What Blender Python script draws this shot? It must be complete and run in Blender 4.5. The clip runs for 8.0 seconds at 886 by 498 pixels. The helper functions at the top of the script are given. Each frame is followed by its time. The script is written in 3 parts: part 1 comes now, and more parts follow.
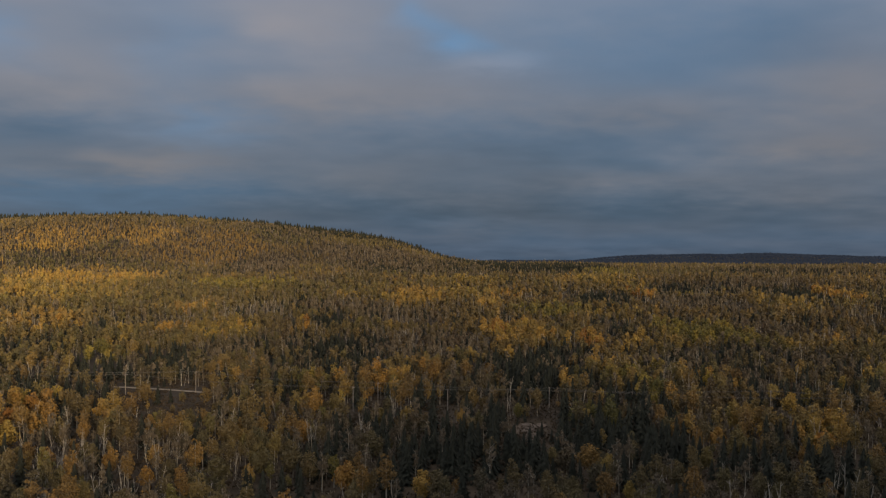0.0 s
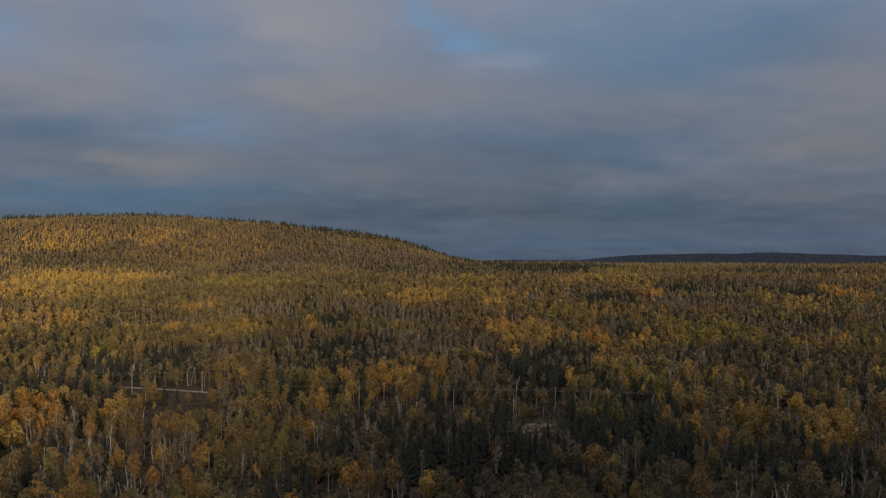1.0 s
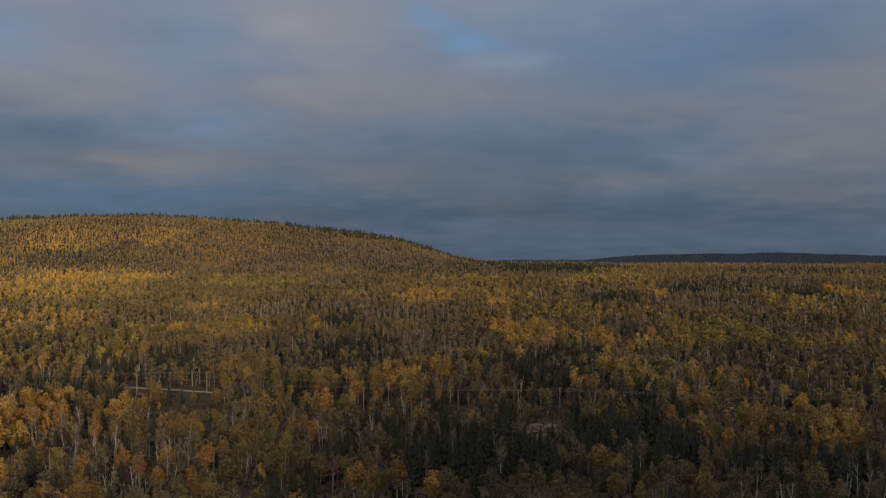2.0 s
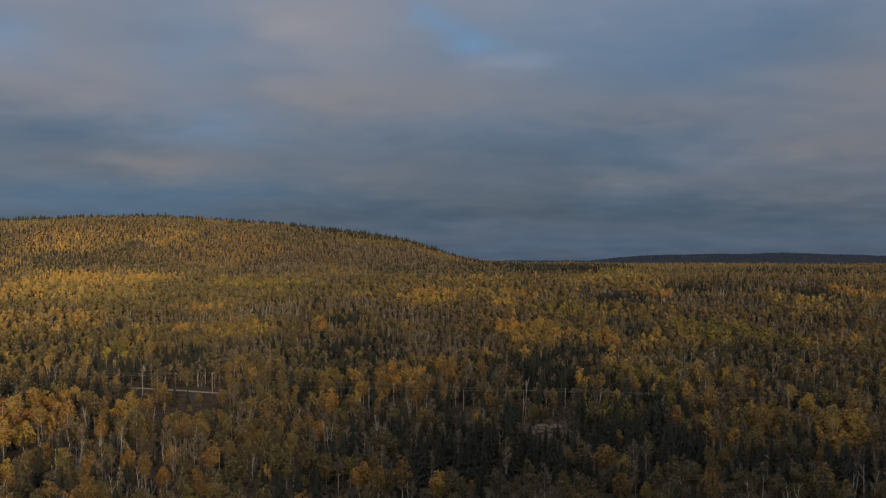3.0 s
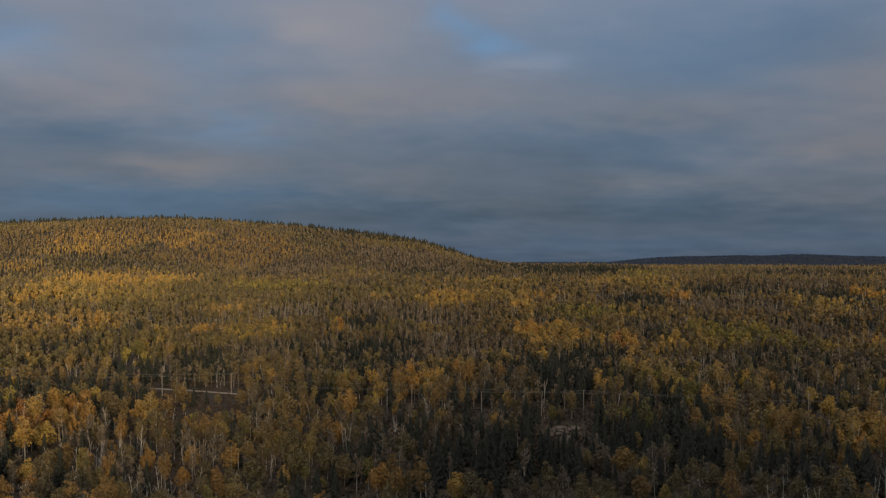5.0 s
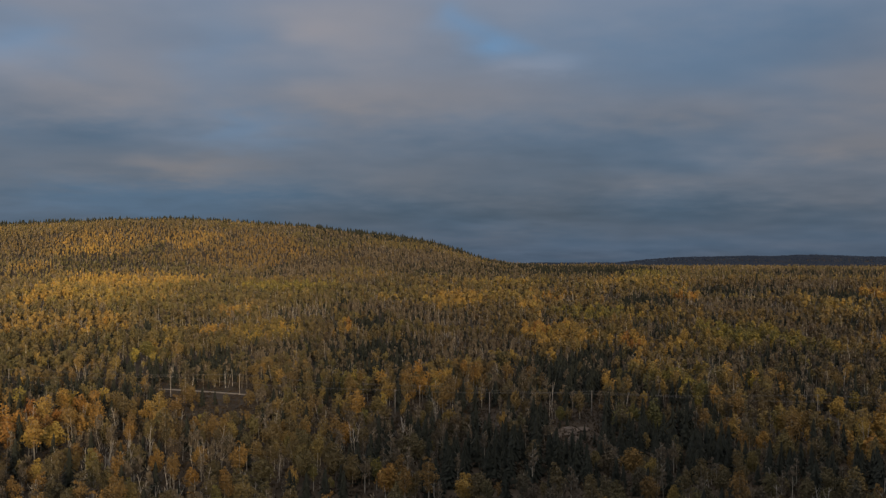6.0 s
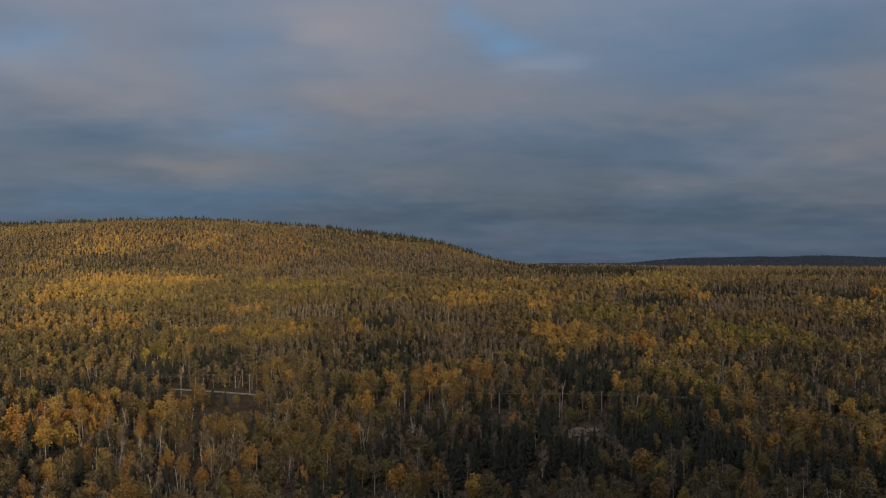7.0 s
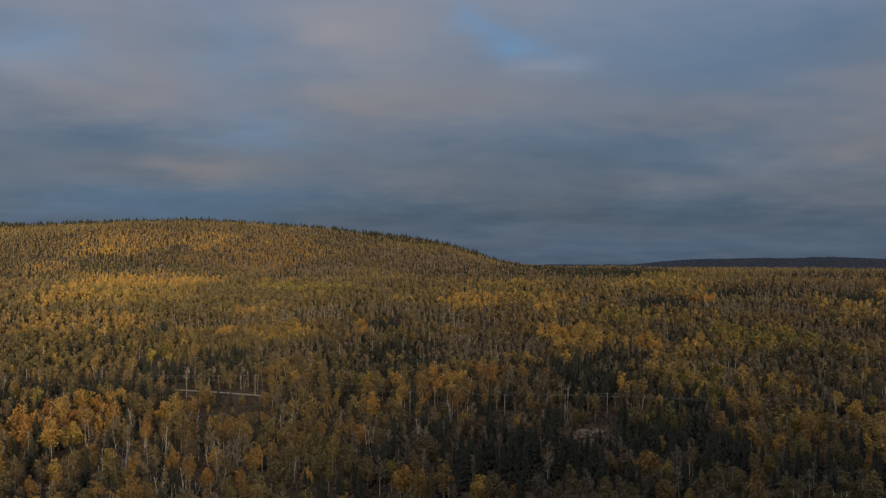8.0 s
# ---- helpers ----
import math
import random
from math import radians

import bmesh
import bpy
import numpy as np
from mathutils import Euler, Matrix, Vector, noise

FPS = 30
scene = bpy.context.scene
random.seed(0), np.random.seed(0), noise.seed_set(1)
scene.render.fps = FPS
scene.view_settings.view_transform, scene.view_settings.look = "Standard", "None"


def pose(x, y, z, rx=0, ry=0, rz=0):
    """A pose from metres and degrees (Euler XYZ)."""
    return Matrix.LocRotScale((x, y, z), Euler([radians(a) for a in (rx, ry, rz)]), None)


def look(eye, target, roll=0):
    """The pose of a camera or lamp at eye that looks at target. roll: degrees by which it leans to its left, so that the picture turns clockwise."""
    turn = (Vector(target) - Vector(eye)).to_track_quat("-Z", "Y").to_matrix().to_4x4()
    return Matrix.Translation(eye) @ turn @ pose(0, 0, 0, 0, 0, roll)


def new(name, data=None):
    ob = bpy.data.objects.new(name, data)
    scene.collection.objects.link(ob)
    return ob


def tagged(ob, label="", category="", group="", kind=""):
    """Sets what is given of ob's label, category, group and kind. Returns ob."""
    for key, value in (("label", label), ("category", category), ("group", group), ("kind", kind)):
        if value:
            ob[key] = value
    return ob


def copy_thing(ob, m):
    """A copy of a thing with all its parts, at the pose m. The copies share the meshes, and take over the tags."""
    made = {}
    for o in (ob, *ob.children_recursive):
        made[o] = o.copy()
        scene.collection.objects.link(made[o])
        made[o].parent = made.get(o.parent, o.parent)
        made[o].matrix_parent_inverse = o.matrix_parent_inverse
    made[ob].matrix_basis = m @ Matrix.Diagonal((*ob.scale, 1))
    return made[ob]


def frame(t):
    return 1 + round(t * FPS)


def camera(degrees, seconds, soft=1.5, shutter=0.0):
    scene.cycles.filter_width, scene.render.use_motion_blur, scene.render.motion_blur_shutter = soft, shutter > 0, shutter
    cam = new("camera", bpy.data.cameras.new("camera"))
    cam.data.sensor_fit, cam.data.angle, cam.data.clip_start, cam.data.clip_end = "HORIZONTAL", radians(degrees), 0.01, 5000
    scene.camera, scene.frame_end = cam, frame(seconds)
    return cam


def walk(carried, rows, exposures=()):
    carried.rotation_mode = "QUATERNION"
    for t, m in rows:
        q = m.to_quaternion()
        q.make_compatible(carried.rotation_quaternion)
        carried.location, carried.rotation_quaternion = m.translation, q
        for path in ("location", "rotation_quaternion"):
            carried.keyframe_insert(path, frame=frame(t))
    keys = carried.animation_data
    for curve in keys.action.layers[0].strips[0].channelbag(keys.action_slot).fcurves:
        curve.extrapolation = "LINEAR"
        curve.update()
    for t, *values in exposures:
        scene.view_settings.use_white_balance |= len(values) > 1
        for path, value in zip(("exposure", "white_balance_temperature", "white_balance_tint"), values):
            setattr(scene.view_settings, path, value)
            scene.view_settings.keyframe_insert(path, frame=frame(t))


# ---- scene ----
# An aerial view over autumn boreal woods: a valley with a power line, a long hill, a far ridge.
cam = camera(48.3, 8.0, soft=1.3)
EYE = 62.0
# seconds, drift along x, yaw, pitch, roll
ROWS = [
    (0.0, 0.00, 0.000, 0.524, -0.17),
    (0.5, -0.01, 0.125, 0.525, -0.12),
    (1.0, -0.03, 0.332, 0.534, -0.09),
    (1.5, -0.05, 0.477, 0.538, -0.08),
    (3.0, -0.10, 0.875, 0.572, -0.01),
    (3.5, -0.12, 1.115, 0.595, 0.00),
    (4.0, -0.14, 1.332, 0.600, 0.01),
    (4.5, -0.16, 1.637, 0.626, -0.02),
    (6.0, -0.22, 2.364, 0.690, 0.00),
    (6.5, -0.24, 2.622, 0.708, -0.01),
    (7.0, -0.26, 2.928, 0.721, -0.04),
    (7.5, -0.28, 3.117, 0.742, -0.06),
    (8.0, -0.30, 3.236, 0.790, -0.10),
]
walk(cam, [(t, pose(x, 0, EYE, 90 + pitch, roll, yaw)) for t, x, yaw, pitch, roll in ROWS])

# ---- light ----
SUN_HEIGHT, SUN_SIDE = 6.5, -15.0      # degrees above the horizon, and to the left of straight behind
SUN_FROM = Vector((-math.sin(radians(SUN_SIDE)) * math.cos(radians(SUN_HEIGHT)),
                   -math.cos(radians(SUN_SIDE)) * math.cos(radians(SUN_HEIGHT)), math.sin(radians(SUN_HEIGHT))))
sun_data = bpy.data.lights.new("sun", "SUN")
sun_data.energy, sun_data.angle, sun_data.color = 3.5, radians(8.0), (1.0, 0.72, 0.41)
sun = new("sun", sun_data)
sun.matrix_world = look(SUN_FROM * 100, (0, 0, 0))


class Nodes:
    """A short way to write node trees."""

    def __init__(self, tree):
        self.tree = tree

    def add(self, kind):
        return self.tree.nodes.new(kind)

    def link(self, a, b):
        self.tree.links.new(a, b)

    def math(self, op, a, b=None, clamp=False):
        n = self.add("ShaderNodeMath")
        n.operation, n.use_clamp = op, clamp
        for i, v in enumerate((a, b)):
            if v is None:
                continue
            if isinstance(v, (int, float)):
                n.inputs[i].default_value = v
            else:
                self.link(v, n.inputs[i])
        return n.outputs[0]

    def mix(self, f, a, b, blend="MIX"):
        n = self.add("ShaderNodeMix")
        n.data_type, n.blend_type = "RGBA", blend
        for i, v in ((0, f), (6, a), (7, b)):
            if isinstance(v, (int, float)):
                n.inputs[i].default_value = v
            elif isinstance(v, tuple):
                n.inputs[i].default_value = (*v, 1)
            else:
                self.link(v, n.inputs[i])
        return n.outputs[2]

    def noise(self, vector, scale, detail=3.0, rough=0.5):
        n = self.add("ShaderNodeTexNoise")
        n.inputs["Scale"].default_value, n.inputs["Detail"].default_value = scale, detail
        n.inputs["Roughness"].default_value = rough
        if vector is not None:
            self.link(vector, n.inputs["Vector"])
        return n.outputs["Fac"]


def make_sky():
    world = bpy.data.worlds.new("sky")
    scene.world = world
    world.use_nodes = True
    world.node_tree.nodes.clear()
    n = Nodes(world.node_tree)
    clear = n.add("ShaderNodeTexSky")
    clear.sky_type, clear.sun_disc = "NISHITA", False
    clear.sun_elevation, clear.sun_rotation = radians(SUN_HEIGHT), radians(180 + SUN_SIDE)
    way = n.add("ShaderNodeTexCoord").outputs["Generated"]
    split = n.add("ShaderNodeSeparateXYZ")
    n.link(way, split.inputs[0])
    x, y, z = split.outputs
    up = n.math("MAXIMUM", z, 0.0)
    deep = n.math("ADD", up, 0.15)
    flat = n.add("ShaderNodeCombineXYZ")          # the cloud sheet, seen from below
    n.link(n.math("DIVIDE", x, deep), flat.inputs[0])
    n.link(n.math("DIVIDE", y, deep), flat.inputs[1])
    wide = n.noise(flat.outputs[0], 1.6, 2.0, 0.45)
    mid = n.noise(flat.outputs[0], 3.2, 2.0, 0.45)
    fine = n.noise(flat.outputs[0], 8.0, 3.0, 0.5)
    side = n.math("MULTIPLY", n.math("ARCTAN2", x, y), 57.296)
    rise = n.math("MULTIPLY", n.math("ARCSINE", z), 57.296)
    side = n.math("ADD", side, n.math("MULTIPLY", n.math("SUBTRACT", mid, 0.5), 8.0))
    rise = n.math("ADD", rise, n.math("MULTIPLY", n.math("SUBTRACT", fine, 0.5), 1.0))
    # gaps and banks of cloud: bearing, height, half width, half height (degrees), cover, light
    gaps = [
        (-2.0, 13.6, 1.5, 0.9, -0.34, 0.10), (0.4, 12.3, 1.7, 0.6, -0.42, 0.16), (3.6, 11.3, 1.8, 0.5, 0.06, 0.16),
        (12.8, 11.4, 7.0, 1.9, -0.34, -0.06), (20.0, 12.8, 5.0, 2.0, -0.18, -0.10), (8.0, 6.6, 6.0, 1.2, -0.38, -0.09),
        (-15.5, 11.5, 2.2, 2.6, -0.12, 0.03), (-25.5, 11.6, 2.5, 1.2, -0.30, 0.12), (-13.0, 7.4, 2.6, 1.0, -0.34, 0.10),
        (-22.5, 6.7, 4.0, 0.8, -0.34, -0.10), (-19.0, 3.3, 7.0, 1.0, -0.46, 0.02), (-2.0, 6.2, 5.0, 1.0, -0.10, -0.04),
        (12.0, 2.6, 9.0, 0.8, -0.26, -0.10), (-5.0, 2.6, 8.0, 0.9, -0.16, -0.10), (4.0, 1.0, 20.0, 0.6, -0.12, 0.02),
    ]
    banks = [
        (-21.0, 9.6, 5.0, 1.8, 0.32, 0.12), (-8.0, 12.6, 3.6, 2.2, 0.30, 0.12), (-3.5, 9.2, 7.5, 1.1, 0.30, 0.06),
        (-16.0, 5.2, 2.8, 0.8, 0.38, 0.09), (18.5, 6.1, 5.0, 0.6, 0.28, 0.08), (21.5, 9.3, 4.0, 1.5, 0.32, 0.04),
        (12.0, 8.5, 4.0, 0.9, 0.16, 0.0), (10.0, 4.5, 4.0, 0.4, 0.18, 0.05), (4.0, 4.7, 5.0, 1.2, -0.06, -0.06),
        (18.0, 3.4, 6.0, 0.6, 0.10, 0.0), (1.0, 2.0, 6.0, 0.35, 0.10, 0.06),
    ]
    cover = n.math("ADD", n.math("MINIMUM", n.math("ADD", 0.20, n.math("MULTIPLY", up, 3.2)), 0.52), n.math("MULTIPLY", n.math("SUBTRACT", wide, 0.5), 0.7))
    light = n.math("ADD", 1.0, n.math("MULTIPLY", n.math("SUBTRACT", mid, 0.5), 0.26))
    for a, e, wa, we, c, l in gaps + banks:
        p = n.math("MULTIPLY", n.math("SUBTRACT", side, a), 1 / wa)
        q = n.math("MULTIPLY", n.math("SUBTRACT", rise, e), 1 / we)
        d = n.math("ADD", n.math("MULTIPLY", p, p), n.math("MULTIPLY", q, q))
        g = n.math("POWER", 2.718, n.math("MULTIPLY", d, -0.7))
        cover = n.math("ADD", cover, n.math("MULTIPLY", g, c))
        light = n.math("ADD", light, n.math("MULTIPLY", g, 1.5 * l))
    cover = n.math("ADD", cover, n.math("MULTIPLY", n.math("SUBTRACT", fine, 0.5), 0.16), True)
    light = n.math("ADD", light, n.math("MULTIPLY", n.math("SUBTRACT", fine, 0.5), 0.11))
    # darker cloud bases towards the horizon
    over = n.math("MULTIPLY", n.math("SUBTRACT", up, 0.30), 2.2, True)   # an overcast sky is brighter overhead
    light = n.math("ADD", light, n.math("MULTIPLY", over, 1.05))
    light = n.math("ADD", light, n.math("SUBTRACT", n.math("MULTIPLY", n.math("MINIMUM", up, 0.26), 2.8), 0.48))
    cloud = n.mix(cover, (0.110, 0.195, 0.320), (0.215, 0.202, 0.218))
    cloud = n.mix(over, cloud, (0.240, 0.212, 0.190))
    cloud = n.mix(1.0, cloud, n_rgb(n, light), "MULTIPLY")
    thin = n.mix(1.0, clear.outputs[0], (0.08, 0.08, 0.08), "MULTIPLY")
    sky = n.mix(0.06, cloud, thin)
    back = n.add("ShaderNodeBackground")
    n.link(sky, back.inputs[0])
    back.inputs[1].default_value = 1.0
    n.link(back.outputs[0], n.add("ShaderNodeOutputWorld").inputs[0])


def n_rgb(n, value):
    c = n.add("ShaderNodeCombineColor")
    for i in range(3):
        n.link(value, c.inputs[i])
    return c.outputs[0]


make_sky()


# ---- materials ----
def surface(name, rough=0.8, specular=0.2):
    m = bpy.data.materials.new(name)
    m.use_nodes = True
    n = Nodes(m.node_tree)
    b = m.node_tree.nodes["Principled BSDF"]
    b.inputs["Roughness"].default_value = rough
    b.inputs["Specular IOR Level"].default_value = specular
    return m, n, b


def ramp(n, value, stops):
    r = n.add("ShaderNodeValToRGB")
    e = r.color_ramp.elements
    while len(e) < len(stops):
        e.new(0.5)
    for i, (p, c) in enumerate(stops):
        e[i].position, e[i].color = p, (*c, 1)
    n.link(value, r.inputs[0])
    return r.outputs[0]


# autumn leaves, from brown-grey thin crowns through green and yellow to orange
LEAF = [(0.0, (0.128, 0.107, 0.086)), (0.22, (0.142, 0.124, 0.076)), (0.42, (0.210, 0.172, 0.086)), (0.62, (0.320, 0.238, 0.096)),
        (0.80, (0.545, 0.374, 0.106)), (0.90, (0.440, 0.262, 0.082)), (1.0, (0.360, 0.190, 0.064))]


def leaf_material(name, base=None, spread=0.11, warm=0.0):
    """Leaves: the hue of a whole tree (by base, or from the mesh's tint) and the unlike hue of each clump."""
    m, n, b = surface(name, 0.75, 0.15)
    geo = n.add("ShaderNodeNewGeometry")
    island = n.math("MULTIPLY", n.math("SUBTRACT", geo.outputs["Random Per Island"], 0.5), spread)
    if base is None:
        a = n.add("ShaderNodeAttribute")
        a.attribute_name = "tint"
        tint = a.outputs["Fac"]
        a = n.add("ShaderNodeAttribute")
        a.attribute_name = "warm"
        russet = a.outputs["Fac"]
    else:
        o = n.add("ShaderNodeObjectInfo")
        tint = n.math("ADD", base, n.math("MULTIPLY", n.math("SUBTRACT", o.outputs["Random"], 0.5), 0.18))
        other = n.math("FRACT", n.math("MULTIPLY", o.outputs["Random"], 37.0))
        russet = n.math("ADD", warm, n.math("MULTIPLY", n.math("SUBTRACT", other, 0.5), 0.7))
    tint = n.math("ADD", tint, island, True)
    colour = ramp(n, tint, LEAF)
    # russet leaves on one side, green ones on the other
    colour = n.mix(n.math("MULTIPLY", russet, 1.0, True), colour, n.mix(1.0, colour, (1.0, 0.84, 0.78), "MULTIPLY"))
    colour = n.mix(n.math("MULTIPLY", russet, -1.0, True), colour, n.mix(1.0, colour, (0.90, 1.05, 0.78), "MULTIPLY"))
    dust = n.noise(geo.outputs["Position"], 0.8, 2.0)
    colour = n.mix(n.math("MULTIPLY", dust, 0.35), colour, (0.10, 0.085, 0.05))
    n.link(colour, b.inputs["Base Color"])
    return m


def two_tone(name, c1, c2, scale, rough=0.85, bump=0.0, stretch=None):
    m, n, b = surface(name, rough, 0.15)
    geo = n.add("ShaderNodeNewGeometry")
    vector = geo.outputs["Position"]
    if stretch:
        mp = n.add("ShaderNodeMapping")
        mp.inputs["Scale"].default_value = stretch
        n.link(vector, mp.inputs["Vector"])
        vector = mp.outputs[0]
    f = n.math("ADD", n.math("MULTIPLY", n.noise(vector, scale, 4.0, 0.6), 0.7), n.math("MULTIPLY", n.noise(vector, scale * 0.13, 2.0), 0.3))
    r = ramp(n, f, [(0.36, c1), (0.64, c2)])
    rnd = n.math("MULTIPLY", geo.outputs["Random Per Island"], 0.5)
    n.link(n.mix(rnd, r, n.mix(0.5, c1, c2)), b.inputs["Base Color"])
    if bump:
        k = n.add("ShaderNodeBump")
        k.inputs["Strength"].default_value, k.inputs["Distance"].default_value = 0.8, bump
        n.link(f, k.inputs["Height"])
        n.link(k.outputs[0], b.inputs["Normal"])
    return m


M_LEAF = leaf_material("autumn_leaves")
M_HUES = {"brown": leaf_material("brown_leaves", 0.08), "olive": leaf_material("olive_leaves", 0.32),
          "yellow": leaf_material("yellow_leaves", 0.52), "gold": leaf_material("gold_leaves", 0.69),
          "orange": leaf_material("orange_leaves", 0.845), "rust": leaf_material("rusty_leaves", 0.60, 0.2, 0.85),
          "green": leaf_material("yellow_green_leaves", 0.50, 0.16, -0.9)}
M_NEEDLE = two_tone("spruce_needles", (0.026, 0.032, 0.027), (0.064, 0.070, 0.056), 0.6)
M_BARK = two_tone("pale_aspen_bark", (0.30, 0.27, 0.215), (0.62, 0.575, 0.47), 1.5, stretch=(1, 1, 0.4))
M_DARKBARK = two_tone("spruce_bark", (0.06, 0.045, 0.035), (0.13, 0.10, 0.075), 2.0)
M_DEAD = two_tone("weathered_dead_wood", (0.40, 0.37, 0.31), (0.72, 0.67, 0.58), 1.2, stretch=(1, 1, 0.3))
M_TWIG = two_tone("bare_twigs", (0.112, 0.094, 0.068), (0.25, 0.21, 0.155), 0.7)
M_BRUSH = two_tone("low_brush", (0.052, 0.042, 0.032), (0.115, 0.09, 0.064), 0.25)
M_GROUND = two_tone("forest_floor", (0.044, 0.036, 0.028), (0.098, 0.078, 0.056), 0.12, bump=0.4)
M_ROAD = two_tone("dirt_track", (0.25, 0.21, 0.165), (0.38, 0.33, 0.265), 0.5, bump=0.05)
M_ROCK = two_tone("reddish_rock", (0.10, 0.084, 0.072), (0.235, 0.195, 0.165), 0.5, bump=0.15)
M_POLE = two_tone("grey_timber_pole", (0.30, 0.272, 0.24), (0.50, 0.462, 0.41), 2.0, stretch=(3, 3, 0.5))
M_WIRE = two_tone("aluminium_wire", (0.17, 0.17, 0.17), (0.25, 0.25, 0.25), 0.5, rough=0.5)
# the blue of distance haze is put into the colour of these woods
M_HAZE_BLUE = two_tone("far_woods_haze_blue", (0.018, 0.031, 0.062), (0.025, 0.038, 0.072), 0.010)


# ---- the land ----
def smooth(t):
    t = np.clip(t, 0, 1)
    return t * t * (3 - 2 * t)


LATTICE = np.random.RandomState(7).rand(256, 256)


def field(x, y, size, seed=0):
    """Smooth noise from 0 to 1 with features of that size in metres."""
    u, v = np.asarray(x, float) / size + 31.7 * seed, np.asarray(y, float) / size + 17.3 * seed
    i, j = np.floor(u).astype(int), np.floor(v).astype(int)
    a, b = u - i, v - j
    a, b = a * a * (3 - 2 * a), b * b * (3 - 2 * b)
    g = lambda p, q: LATTICE[p % 256, q % 256]
    return (g(i, j) * (1 - a) + g(i + 1, j) * a) * (1 - b) + (g(i, j + 1) * (1 - a) + g(i + 1, j + 1) * a) * b


def land(x, y):
    """The ground's height."""
    x, y = np.asarray(x, float), np.asarray(y, float)
    h = np.interp(y, [-900, 0, 520, 700, 900, 1100, 1350, 1800, 2100, 2500, 3000, 3500], [10, 0, 0, 6, 14, 22, 32, 41, 42, 42, 46, 40])
    h = h + (3.0 * np.exp(-((y - 1290) / 45) ** 2) - 8.0 * np.exp(-((y - 1410) / 60) ** 2)) * smooth((-x - 120) / 250)
    h = h + (6.0 * (field(x, y, 260, 1) - 0.5) + 5.0 * (field(x, y, 110, 4) - 0.5)) * smooth((y - 500) / 300) + 1.2 * (field(x, y, 60, 2) - 0.5)
    # the long hill
    crest = np.interp(x, [-2600, -1500, -1126, -647, -400, -118, -55, -5, 60, 140], [62, 91, 101, 105, 97, 60, 40, 20, 6, 0])
    up = smooth((y - 1330 - 0.25 * np.clip(x + 700, 0, 700)) / 860)
    down = 1 - 0.6 * smooth((y - 2300) / 900)
    h = h + crest * up * down * (1 + 0.10 * (field(x, y, 200, 3) - 0.5))
    h = h - 3 * smooth((x - 230) / 260) * smooth((y - 1550) / 450)
    # the far ridge
    far = np.interp(x, [-2000, 560, 800, 1150, 1400, 1800, 2600], [0, 8, 30, 37, 41, 29, 22])
    h = h + far * np.exp(-((y - 4250) / 330) ** 2)
    # unseen ridge and far mountain's shoulder behind the eye, added to block low sun
    h = h + (26 + 104 * smooth((x + 50) / 260) * (1 - 0.7 * smooth((x - 1500) / 900)) + 22 * (field(x, y * 0, 240, 5) - 0.5)) * np.exp(-((y + 460) / 150) ** 2)
    h = h + (672 * smooth((x - 925) / 220) + 30 * (field(x, y * 0, 300, 6) - 0.5)) * np.exp(-((y + 4200) / 330) ** 2)
    return h


def mesh_of(name, verts, tris, material, tint=None, smooth_faces=False, warm=None):
    verts, tris = np.asarray(verts, np.float32), np.asarray(tris, np.int32)
    me = bpy.data.meshes.new(name)
    me.vertices.add(len(verts))
    me.vertices.foreach_set("co", verts.ravel())
    k = tris.shape[1]
    me.loops.add(tris.size)
    me.loops.foreach_set("vertex_index", tris.ravel())
    me.polygons.add(len(tris))
    me.polygons.foreach_set("loop_start", np.arange(0, tris.size, k, dtype=np.int32))
    if smooth_faces:
        me.polygons.foreach_set("use_smooth", np.ones(len(tris), bool))
    for label, values in (("tint", tint), ("warm", warm)):
        if values is not None:
            a = me.attributes.new(label, "FLOAT", "POINT")
            a.data.foreach_set("value", np.asarray(values, np.float32))
    me.materials.append(material)
    me.update(calc_edges=True)
    return me


def make_ground():
    xs = np.unique(np.concatenate([np.arange(-4800, -1400, 100), np.arange(-1400, 1000, 25), np.arange(1000, 4801, 100)]))
    ys = np.unique(np.concatenate([np.arange(-4800, -1000, 100), np.arange(-1000, 200, 40), np.arange(200, 800, 10), np.arange(800, 2600, 20), np.arange(2600, 4901, 50)]))
    gx, gy = np.meshgrid(xs, ys)
    v = np.stack([gx, gy, land(gx, gy)], -1).reshape(-1, 3)
    w, hgt = len(xs), len(ys)
    i = (np.arange(hgt - 1)[:, None] * w + np.arange(w - 1)).ravel()
    q = np.stack([i, i + 1, i + w + 1, i + w], -1)
    tagged(new("ground", mesh_of("ground", v, q, M_GROUND, smooth_faces=True)),
           "brown forest floor of a wide valley and hills, with unseen ridges added to cast shade", "ground", kind="structure")


make_ground()


# ---- shapes of trees: plain arrays of corners and triangles ----
def tube(points, radii, sides):
    """A tapered round stem through the points."""
    points, n = np.asarray(points, float), len(points)
    ang = np.arange(sides) * 2 * np.pi / sides
    along = points[-1] - points[0]
    along = along / np.linalg.norm(along)
    ref = np.array([1.0, 0, 0]) if abs(along[0]) < 0.8 else np.array([0, 1.0, 0])
    u = np.cross(along, ref)
    u /= np.linalg.norm(u)
    w = np.cross(along, u)
    ring = np.cos(ang)[:, None] * u + np.sin(ang)[:, None] * w
    v = (points[:, None, :] + np.asarray(radii)[:, None, None] * ring).reshape(-1, 3)
    t = []
    for a in range(n - 1):
        for b in range(sides):
            p, q = a * sides + b, a * sides + (b + 1) % sides
            t += [(p, q, q + sides), (p, q + sides, p + sides)]
    return v, np.array(t)


